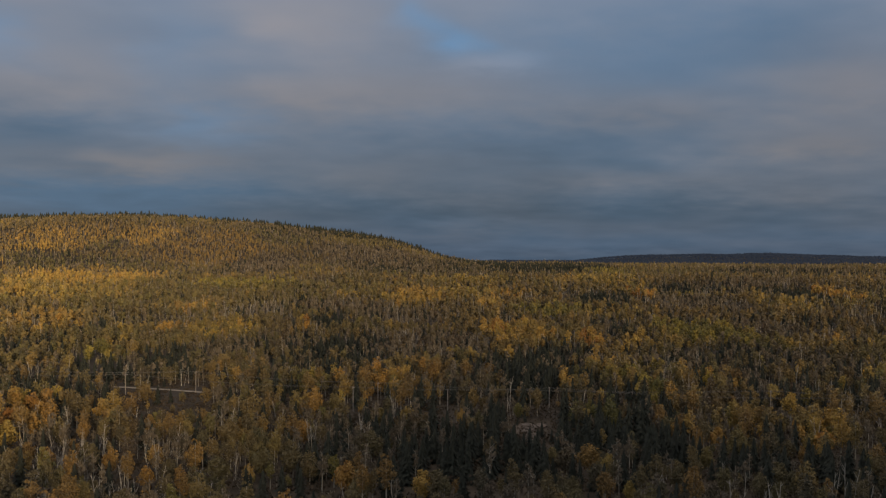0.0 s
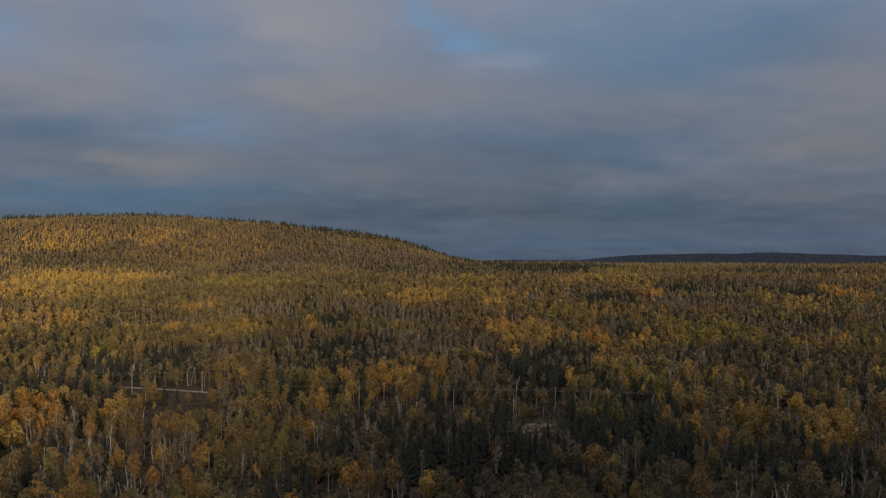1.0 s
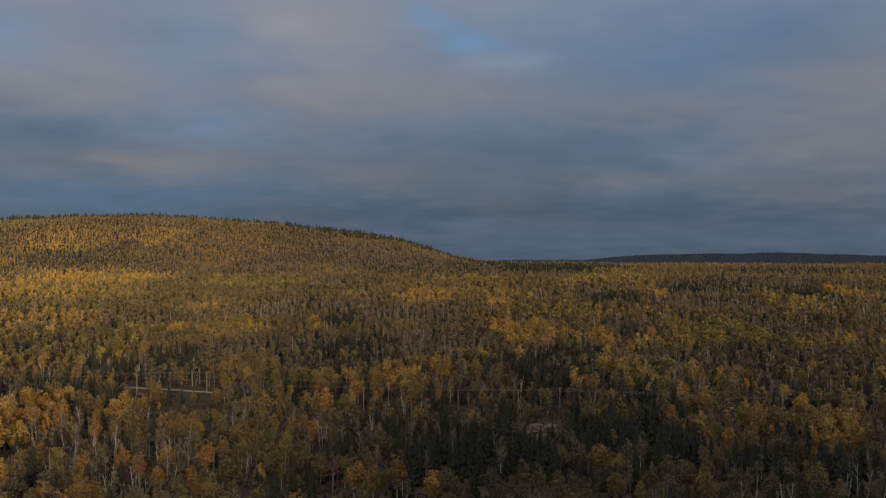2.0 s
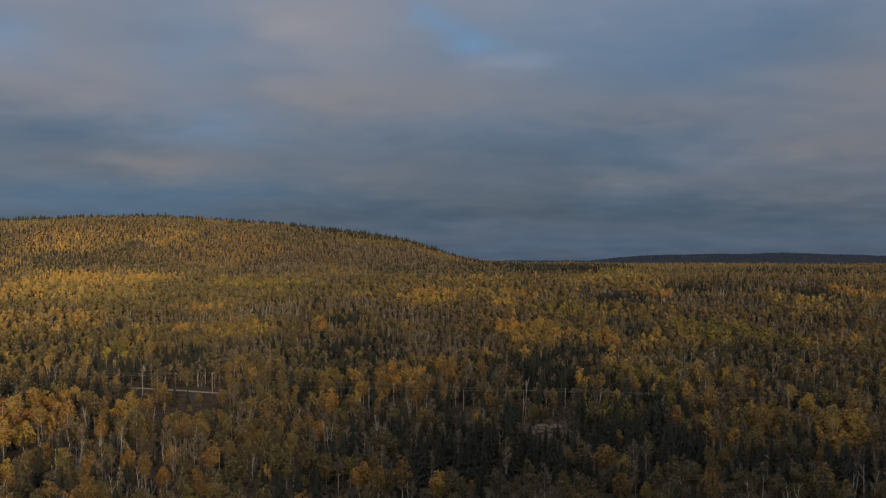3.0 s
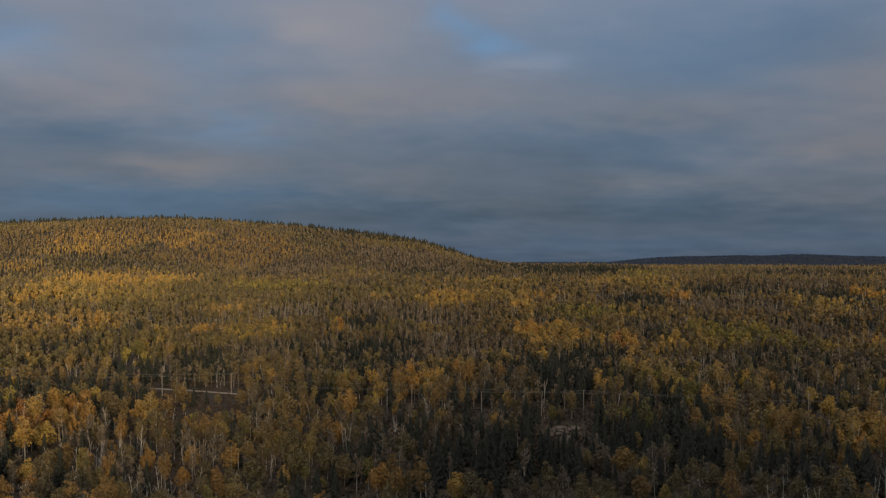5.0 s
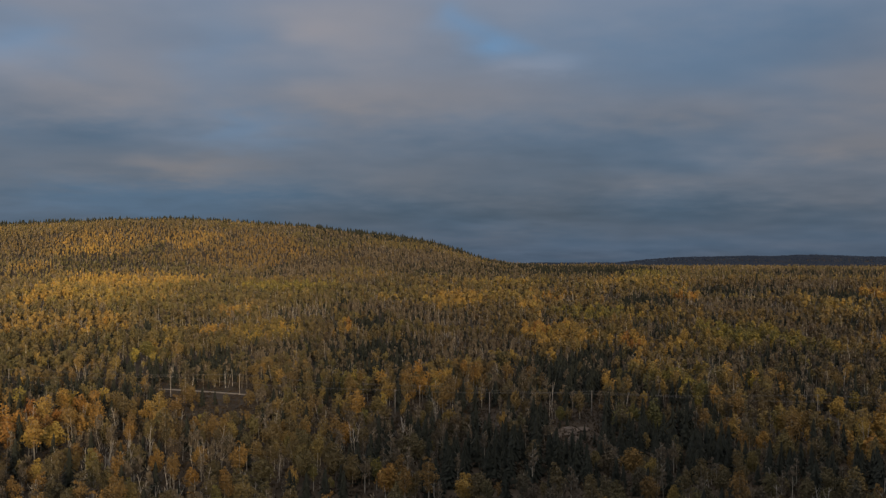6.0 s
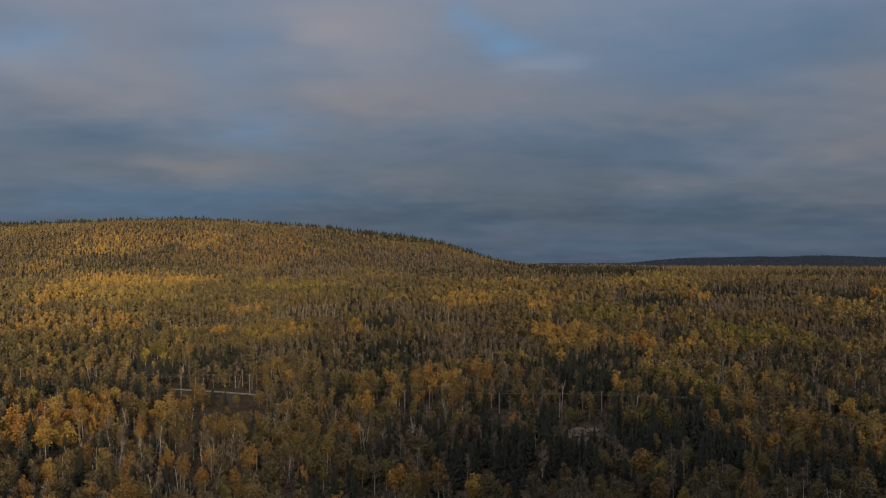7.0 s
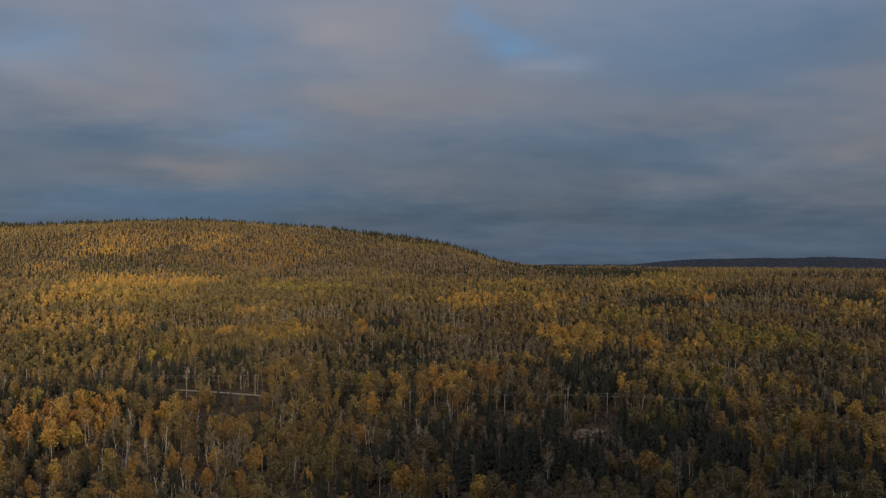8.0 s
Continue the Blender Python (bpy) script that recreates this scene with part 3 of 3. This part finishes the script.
# the dark hollow and the slope beyond it
landmark("bushy", "orange", -25, 256, 1.09)
landmark("bushy", "orange", -5, 248, 0.96)
landmark("bushy", "brown", -19, 303, 0.59)
landmark("bushy", "rust", 42, 283, 1.13)
landmark("bushy", "olive", 27, 254, 0.63)
landmark("bushy", "olive", 33, 250, 0.67)
landmark("bushy", "rust", 41, 249, 0.78)
landmark("bushy", "gold", 47, 248, 0.56)
landmark("bushy", "olive", 62, 262, 0.71)
landmark("bushy", "yellow", 77, 288, 0.68)
landmark("bushy", "orange", 88, 317, 0.93)
landmark("spruce", "olive", 84, 285, 0.77)
landmark("aspen", "rust", 92, 365, 1.42)
landmark("aspen", "rust", 79, 331, 0.78)
landmark("bushy", "olive", 113, 403, 1.42)
landmark("aspen", "orange", 127, 361, 1.42)
landmark("aspen", "gold", 103, 336, 1.21)
landmark("aspen", "gold", 122, 325, 1.03)
landmark("bushy", "gold", 116, 311, 0.88)
landmark("aspen", "gold", 124, 308, 1.14)
landmark("bushy", "olive", 105, 301, 0.78)
landmark("bushy", "rust", 108, 297, 0.50)
landmark("bushy", "olive", 73, 256, 0.80)
landmark("bushy", "olive", 81, 253, 0.84)
landmark("bushy", "olive", 91, 257, 0.72)
# across the valley
landmark("bushy", "green", -203, 588, 1.42)
landmark("bushy", "green", -202, 565, 1.16)
landmark("aspen", "yellow", -297, 648, 1.42)
landmark("aspen", "gold", -174, 556, 1.33)
landmark("aspen", "yellow", -213, 632, 1.37)
landmark("aspen", "gold", -212, 510, 1.26)
landmark("aspen", "gold", -188, 498, 1.22)
landmark("bushy", "orange", -107, 754, 1.42)
landmark("bushy", "olive", -60, 781, 0.96)
landmark("bushy", "yellow", 41, 626, 0.88)
landmark("bushy", "orange", 102, 681, 1.42)
landmark("aspen", "orange", 40, 741, 1.42)
landmark("aspen", "gold", 55, 721, 1.42)
landmark("aspen", "gold", 65, 698, 1.42)
landmark("aspen", "gold", 132, 657, 1.42)


def plant():
    """All trees: kind, variant, place, size, turn and tint, ring by ring outwards."""
    rs = np.random.RandomState(11)
    rows = []
    for lod, (near, away, cell) in enumerate([(215, 330, 5.1), (330, 500, 5.1), (500, 780, 5.1), (780, 1300, 5.1), (1300, 2750, 5.5)]):
        gx, gy = np.meshgrid(np.arange(-away * 0.62, away * 0.50, cell), np.arange(near * 0.8, away, cell))
        x, y = (g.ravel() + rs.uniform(-0.48, 0.48, g.size) * cell for g in (gx, gy))
        r, a = np.hypot(x, y), np.degrees(np.arctan2(x, y))
        keep = (r > near) & (r <= away) & (a > -31.5) & (a < 27.5)
        if lod == 4:   # nothing on the hidden back of the hill, and thinner far off
            keep &= ~((y > 2330) & (x < 20)) & ((rs.rand(len(x)) < 0.6) | (x < 120))
        x, y = x[keep], y[keep]
        clear = inside(x, y, CLEARINGS)
        track = np.minimum(off_path(x, y, TRACK), np.minimum(off_path(x, y, LINE_A), off_path(x, y, LINE_B)) - 1.0)
        n1, n2, n3 = field(x, y, 75, 8), field(x, y, 28, 9), field(x, y, 170, 10)
        thin = rs.rand(len(x)) < np.clip(0.98 - 0.9 * clear - 0.42 * (n2 < 0.33), 0.03, 1)
        keep = thin & (track > 4.5)
        x, y, n1, n2, n3, clear = x[keep], y[keep], n1[keep], n2[keep], n3[keep], clear[keep]
        # the woods at large, and then the stands within them, with frayed edges
        wild = rs.normal(0, 0.5, len(x))
        mix = [(0.11 if lod < 3 else 0.05) + (0.36 if lod < 3 else 0.2) * smooth((n1 - 0.50) / 0.26), 0.18 + 0.26 * smooth((n2 - 0.45) / 0.3), np.full(len(x), 0.08),
               0.38 + 0.40 * (n3 - 0.5) + 0.36 * (n2 - 0.5), 0.9 * (field(x, y, 46, 12) - 0.5) + 0.18 * (lod < 2)]
        edge = 0.7 * (field(x, y, 16, 14) - 0.5) + 0.2 * wild
        for sort, cx, cy, hx, hy in STANDS:
            near_by = (np.abs(x - cx) < 1.5 * hx) & (np.abs(y - cy) < 1.5 * hy)
            if near_by.any():
                d = ((x - cx) / hx) ** 2 + ((y - cy) / hy) ** 2 + edge
                w = np.where(near_by, 0.94 * np.clip(2.2 - 1.6 * d, 0, 1), 0)
                mix = [m + (v - m) * w for m, v in zip(mix, sort)]
        fir, dull, pale, tint, warm = mix
        crest = (lod == 4) & (x < 0) & (y > 2060 + 0.12 * (x + 600))      # the bald, spruce-topped crest of the hill
        fir = np.where(crest, 0.27, fir)
        fir = np.where((lod == 4) & (x < 0) & ~crest, 0.55 * fir, fir)
        u, v = rs.rand(len(x)), rs.rand(len(x))
        kind = np.where(u < fir, "spruce", "aspen")
        rest = kind == "aspen"
        pale = pale * (1.1, 0.9, 0.8, 1.1, 1.2)[lod]
        kind[rest & (v < dull)] = "bare"
        kind[rest & (v >= dull) & (v < dull + pale)] = "snag"
        kind[rest & (v >= dull + pale) & (v < dull + pale + 0.20)] = "bushy"
        tint = tint + rs.normal(0, (0.16, 0.16, 0.12, 0.10, 0.09)[lod], len(x))
        tint = np.clip(np.where(tint > 0.80, 0.80 + np.where(warm > 0.35, 0.8, 0.2) * (tint - 0.80), tint), 0.04, 1.0)
        size = ((0.54 if lod < 3 else 0.42) + (0.58 if lod < 3 else 0.78) * rs.rand(len(x)) ** 1.1) * np.where(clear > 0.3, 0.5, 1.0)
        size = np.where(crest, np.where(kind == "spruce", rs.uniform(0.35, 1.3, len(x)), 0.55), size)
        size = np.where((kind == "spruce") & ~crest & (lod > 1), 0.82 * size, size)
        warm = np.clip(warm + rs.normal(0, 0.42 if lod < 2 else 0.2, len(x)), -1, 1)
        # dead trunks often stand in twos and threes
        twin = np.flatnonzero((kind == "snag") & (lod < 3))
        for _ in range(2 if lod < 2 else 1):
            pick = twin[rs.rand(len(twin)) < 0.55]
            x, y = np.r_[x, x[pick] + rs.uniform(-1.6, 1.6, len(pick))], np.r_[y, y[pick] + rs.uniform(-1.6, 1.6, len(pick))]
            kind, tint, warm, size = np.r_[kind, kind[pick]], np.r_[tint, tint[pick]], np.r_[warm, warm[pick]], np.r_[size, size[pick] * rs.uniform(0.7, 1.0, len(pick))]
        for i in range(len(x)):
            rows.append((lod, kind[i], int(rs.randint(VARIANTS[kind[i]])), x[i], y[i], size[i], rs.uniform(0, 6.283), tint[i], warm[i]))
    # open woods round about and behind, out of the eye's way
    gx, gy = np.meshgrid(np.arange(-700, 700, 9.0), np.arange(-300, 640, 9.0))
    x, y = (g.ravel() + rs.uniform(-4, 4, g.size) for g in (gx, gy))
    a, r = np.degrees(np.arctan2(x, y)), np.hypot(x, y)
    keep = ((r < 160) | (a < -31.5) | (a > 27.5)) & (r > 12)
    for px, py in zip(x[keep], y[keep]):
        kind = ("aspen", "spruce", "bare", "bushy")[int(rs.choice(4, p=[0.5, 0.2, 0.2, 0.1]))]
        rows.append((4, kind, int(rs.randint(VARIANTS[kind])), px, py, rs.uniform(0.75, 1.1), rs.uniform(0, 6.283), float(np.clip(rs.normal(0.38, 0.15), 0.05, 0.95)), 0.0))
    return rows


def hue_of(tint, warm):
    if 0.3 < tint < 0.86 and abs(warm) > 0.42:
        return "rust" if warm > 0 else "green"
    return ("brown", "olive", "yellow", "gold", "orange")[int(np.digitize(tint, [0.16, 0.46, 0.68, 0.88]))]


NAMES = {"aspen": "aspen_tree", "bushy": "birch_tree", "spruce": "spruce_tree", "bare": "bare_tree", "snag": "dead_tree"}
HUE_WORDS = {"brown": "thin brown-grey", "olive": "olive green", "yellow": "yellowing", "gold": "golden yellow", "orange": "deep orange", "rust": "rusty brown", "green": "yellow-green"}
TREES = plant()
GROUND_Z = land([r[3] for r in TREES], [r[4] for r in TREES])
MESHES = {}


def tree_meshes(kind, variant, hue):
    key = (kind, variant, hue)
    if key not in MESHES:
        wood, crown = SHAPES[kind, 0][variant]
        v, t = crown
        if kind == "snag":       # each stub a mesh of its own
            top = [mesh_of("branch", v[i * 9:i * 9 + 9], t[:12], M_DEAD) for i in range(len(v) // 9)]
        else:
            top = mesh_of("crown", v, t, CROWN[kind] if kind in CROWN else M_HUES[hue])
        MESHES[key] = (mesh_of("trunk", *wood, WOOD[kind]), top)
    return MESHES[key]


def tree_thing(kind, variant, x, y, z, size, turn, hue, tall=1.0):
    """One tree on its own: an empty at its foot, with trunk and crown."""
    wood, crown = tree_meshes(kind, variant, hue)
    root = new(NAMES[kind])
    root.matrix_world = Matrix.LocRotScale((x, y, z), Euler((0, 0, turn)), (size, size, size * tall))
    for name, me in (("trunk", wood), ("crown", crown)):
        for piece in me if isinstance(me, list) else [me]:
            new("branch" if kind == "snag" and name == "crown" else name, piece).parent = root
    label = {"aspen": f"tall aspen with {HUE_WORDS.get(hue, '')} leaves and pale slender trunk", "bushy": f"rounded birch with {HUE_WORDS.get(hue, '')} leaves in dense woods",
             "spruce": "dark green pointed spruce among autumn trees", "bare": "leafless grey-brown tree with fine upright twigs",
             "snag": "dead pale grey trunk with broken branch stubs"}[kind]
    tagged(root, label, "tree", group=f"{NAMES[kind].replace('_', ' ')}s in the valley woods")


def room(x, y):
    """How much of its growth a tree has here: none close to a tree that stands out or in the swath before a pole, half a little further off."""
    out = 1.0
    for _, lx, ly, _, size in LANDMARKS:
        r = math.hypot(lx, ly)
        along, across = (x * lx + y * ly) / r - r, abs(x * ly - y * lx) / r
        if across < 3.4 * size and -8 < along < 2.5:
            return 0.0
        if across < 2.8 * size and -22 < along <= -8:
            out = 0.55
    for lx, ly in LINE_A[1:3] + LINE_B[1:5]:
        r = math.hypot(lx, ly)
        along, across = (x * lx + y * ly) / r - r, abs(x * ly - y * lx) / r
        if across < 3.2 and -48 < along < 3:
            return 0.0
    return out


def add_single_trees():
    """The trees nearest to the eye, each a thing of its own. Returns the rest."""
    for kind, x, y, hue, size in LANDMARKS:
        tree_thing(kind, abs(int(x * 7 + y)) % VARIANTS[kind], x, y, float(land(x, y)), size, x % 6.28, hue, size ** -0.5)
    order = sorted(range(len(TREES)), key=lambda i: math.hypot(TREES[i][3], TREES[i][4]))
    made, rest = {k: 0 for k in KINDS}, []
    limit = {"aspen": 290, "bushy": 200, "spruce": 300, "bare": 300, "snag": 280}
    for i in order:
        lod, kind, variant, x, y, size, turn, tint, warm = TREES[i]
        grown = room(x, y) if y < 640 and (kind != "snag" or x > -60 or y > 340) else 1.0
        if grown == 0.0:
            continue
        if lod == 0:
            size = size * grown
        if lod == 0 and made[kind] < limit[kind]:
            made[kind] += 1
            tree_thing(kind, variant, x, y, float(GROUND_Z[i]), size, turn, hue_of(tint, warm) if kind in ("aspen", "bushy") else "olive")
        else:
            rest.append(i)
    return rest


def add_woods(rest):
    """The other trees, too many to count: one mesh of crowns and one of wood for each kind."""
    words = {"aspen": "olive to golden aspen crowns of the dense woods", "bushy": "rounded birch crowns in autumn colours across the woods",
             "spruce": "dark green spruces scattered through the autumn woods", "bare": "leafless grey-brown trees across the woods", "snag": "pale dead trunks standing across the woods"}
    bins = {}
    for i in rest:
        lod, kind, variant, *_ = TREES[i]
        bins.setdefault((kind, lod, variant), []).append(i)
    for kind in KINDS:
        out = {"wood": ([], [], [], [], 0), "crown": ([], [], [], [], 0)}
        for (k, lod, variant), ids in sorted(bins.items()):
            if k != kind:
                continue
            shape = SHAPES[kind, lod if lod else 0][variant]
            px, py, sz, tu, ti, wa = (np.array([TREES[i][c] for i in ids]) for c in (3, 4, 5, 6, 7, 8))
            pz = GROUND_Z[ids]
            for which, (v, t) in zip(("wood", "crown"), shape):
                if which == "wood" and lod == 4 and kind != "snag":
                    continue
                vs, ts, tints, warms, base = out[which]
                c, s = np.cos(tu)[:, None], np.sin(tu)[:, None]
                w = np.stack([(v[:, 0] * c - v[:, 1] * s) * sz[:, None] + px[:, None], (v[:, 0] * s + v[:, 1] * c) * sz[:, None] + py[:, None],
                              v[:, 2] * sz[:, None] + pz[:, None]], -1)
                n = len(ids)
                vs.append(w.reshape(-1, 3))
                ts.append((t[None] + (base + np.arange(n) * len(v))[:, None, None]).reshape(-1, 3))
                tints.append(np.repeat(ti, len(v)))
                warms.append(np.repeat(wa, len(v)))
                out[which] = (vs, ts, tints, warms, base + n * len(v))
        root = tagged(new(NAMES[kind].replace("_tree", "_woods")), words[kind], "woods", kind="stuff")
        for which, (vs, ts, tints, warms, base) in out.items():
            if vs:
                material = WOOD[kind] if which == "wood" else CROWN.get(kind, M_LEAF)
                me = mesh_of(which, np.concatenate(vs), np.concatenate(ts), material, np.concatenate(tints), warm=np.concatenate(warms))
                tagged(new("trunks" if which == "wood" else "crowns", me), kind="stuff").parent = root


add_woods(add_single_trees())


def add_far_woods():
    """Haze-blue woods on the far ridge and on the unseen shading ridge behind, in coarse clumps."""
    rs = np.random.RandomState(5)
    for name, label, count, x0, x1, y0, y1 in (("far_woods_haze_blue", "woods covering a far low ridge, with distance haze painted in as dark blue", 60000, 200, 2600, 3000, 4350),
                                               ("shade_ridge_woods", "dark woods on the unseen ridge added to shade the valley", 9000, -2600, 1200, -900, -350)):
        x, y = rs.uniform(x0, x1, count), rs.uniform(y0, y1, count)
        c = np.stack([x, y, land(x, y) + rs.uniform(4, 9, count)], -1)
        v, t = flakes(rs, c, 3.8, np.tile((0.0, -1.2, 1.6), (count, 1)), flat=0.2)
        tagged(new(name, mesh_of(name, v, t, M_HAZE_BLUE)), label, "woods", kind="stuff")


add_far_woods()


def add_brush():
    """Low bare brush and shrubs on the floor of the near woods and in the clearings."""
    rs = np.random.RandomState(21)
    n = 8500
    a, r = np.radians(rs.uniform(-31, 27, n)), np.sqrt(rs.uniform(215 ** 2, 540 ** 2, n))
    x, y = r * np.sin(a), r * np.cos(a)
    keep = off_path(x, y, TRACK) > 3.0
    x, y = x[keep], y[keep]
    k = 9
    high = np.where((off_path(x, y, TRACK) < 30) & (inside(x, y, CLEARINGS) > 0.1), 0.22, 1.0) * rs.uniform(0.4, 1.2, len(x))
    c = np.stack([np.repeat(x, k), np.repeat(y, k), np.repeat(land(x, y), k)], -1)
    c += np.stack([rs.normal(0, 1.0, len(c)), rs.normal(0, 1.0, len(c)), rs.uniform(0.2, 2.6, len(c)) * np.repeat(high, k)], -1)
    v, t = flakes(rs, c, 0.5)
    tagged(new("brush", mesh_of("brush", v, t, M_BRUSH)), "low brown brush and leafless shrubs under the trees", "shrubs", kind="stuff")


add_brush()


# ---- track, rocks, poles and wires ----
def add_track():
    pts = []
    for (ax, ay), (bx, by) in zip(TRACK, TRACK[1:]):
        m = max(2, int(math.hypot(bx - ax, by - ay) / 4))
        pts += [(ax + (bx - ax) * i / m, ay + (by - ay) * i / m) for i in range(m)]
    p = np.array(pts + [TRACK[-1]], float)
    for _ in range(6):
        p[1:-1] = (p[:-2] + 2 * p[1:-1] + p[2:]) / 4
    d = np.gradient(p, axis=0)
    nrm = np.stack([-d[:, 1], d[:, 0]], -1) / np.linalg.norm(d, axis=1)[:, None]
    cols = []
    for k, lift in ((-1.8, 0.1), (-1.0, 0.28), (0, 0.34), (1.0, 0.28), (1.8, 0.1)):
        q = p + nrm * k
        cols.append(np.c_[q, land(q[:, 0], q[:, 1]) + lift + 0.12])
    v = np.stack(cols, 1).reshape(-1, 3)
    i = (np.arange(len(p) - 1)[:, None] * 5 + np.arange(4)).ravel()
    tagged(new("dirt_track", mesh_of("dirt_track", v, np.stack([i, i + 1, i + 6, i + 5], -1), M_ROAD, smooth_faces=True)),
           "pale dirt track beside the power line", "road", kind="structure")


add_track()


def add_rocks():
    rs = np.random.RandomState(3)
    for i in range(9):
        x, y = 28 + i * 0.5 + rs.uniform(-5, 5), 334 + i * 3.6 + rs.uniform(-2, 2)
        bm = bmesh.new()
        bmesh.ops.create_icosphere(bm, subdivisions=3, radius=1.0)
        for v in bm.verts:
            rough = noise.noise(v.co * 1.4 + Vector((i * 3.1, 0, 0))) + 0.5 * noise.noise(v.co * 3.6 + Vector((0, i * 2.3, 0)))
            v.co *= 1 + 0.42 * rough
            v.co = Vector((v.co.x * 2.2, v.co.y * 2.4, max(v.co.z, -0.5) * 1.0))
        me = bpy.data.meshes.new("boulder")
        bm.to_mesh(me)
        bm.free()
        me.materials.append(M_ROCK)
        ob = new("boulder", me)
        s = rs.uniform(0.7, 1.7)
        ob.matrix_world = Matrix.LocRotScale((x, y, float(land(x, y)) + 0.1), Euler((0, 0, rs.uniform(0, 6))), (s, s, s))
        tagged(ob, "reddish-brown bare rock in a brushy clearing", "rock", group="rocks in the clearing")


add_rocks()


def bm_tube(bm, a, b, r0, r1, sides=8):
    v, t = tube([a, b], [r0, r1], sides)
    vs = [bm.verts.new(c) for c in v]
    for f in t:
        bm.faces.new([vs[i] for i in f])
    bm.faces.new(vs[-sides:])


def part(name, bm, material, parent, label=""):
    me = bpy.data.meshes.new(name)
    bmesh.ops.recalc_face_normals(bm, faces=bm.faces)
    bm.to_mesh(me)
    bm.free()
    me.materials.append(material)
    ob = new(name, me)
    ob.parent = parent
    return tagged(ob, label)


POLE_HIGH, ARM = 10.0, 1.3


def make_pole():
    root = tagged(new("utility_pole"), "weathered timber utility pole with a crossarm", "utility pole", group="poles of the power line")
    bm = bmesh.new()
    bm_tube(bm, (0, 0, -1), (0, 0, POLE_HIGH), 0.17, 0.12)
    part("pole", bm, M_POLE, root)
    bm = bmesh.new()
    bmesh.ops.create_cube(bm, size=1.0, matrix=Matrix.Translation((0, 0.16, POLE_HIGH - 0.6)) @ Matrix.Diagonal((2 * ARM + 0.3, 0.14, 0.18, 1)))
    bmesh.ops.bevel(bm, geom=bm.edges[:], offset=0.02, segments=1)
    arm = part("crossarm", bm, M_POLE, root)
    for k in (-ARM, 0.0, ARM):
        bm = bmesh.new()
        bm_tube(bm, (k, 0.16, POLE_HIGH - 0.52), (k, 0.16, POLE_HIGH - 0.22), 0.07, 0.05, 6)
        part("insulator", bm, M_WIRE, arm, "small grey insulator")
    return root


def add_power_lines():
    first = make_pole()
    used = False
    for line in (LINE_A, LINE_B):
        place = []
        for i, (x, y) in enumerate(line):
            ax, ay = line[max(0, i - 1)]
            bx, by = line[min(len(line) - 1, i + 1)]
            m = Matrix.Translation((x, y, float(land(x, y)))) @ Matrix.Rotation(math.atan2(by - ay, bx - ax) - math.pi / 2, 4, "Z")
            if used:
                copy_thing(first, m)
            else:
                first.matrix_basis, used = m, True
            place.append(m)
        for ma, mb in zip(place, place[1:]):
            for k in (-ARM, 0.0, ARM):
                a, b = (m @ Vector((k, 0.16, POLE_HIGH - 0.22)) for m in (ma, mb))
                sag = 0.012 * (a - b).length
                pts = [a.lerp(b, i / 12) - Vector((0, 0, 4 * sag * i / 12 * (1 - i / 12))) for i in range(13)]
                v, t = tube(pts, [0.018] * 13, 4)
                tagged(new("power_wire", mesh_of("power_wire", v, t, M_WIRE)), "thin grey wire slung between utility poles", "wire", group="wires of the power line")


add_power_lines()


def add_marker_post():
    root = tagged(new("marker_post"), "short white marker post beside the dirt track", "post")
    root.location = (-148, 480, float(land(-148, 480)))
    bm = bmesh.new()
    bm_tube(bm, (0, 0, -0.3), (0, 0, 2.2), 0.22, 0.20, 8)
    part("post", bm, M_DEAD, root)
    bm = bmesh.new()
    bm_tube(bm, (0, 0, 2.2), (0, 0, 2.4), 0.26, 0.10, 8)
    part("cap", bm, M_POLE, root)


add_marker_post()
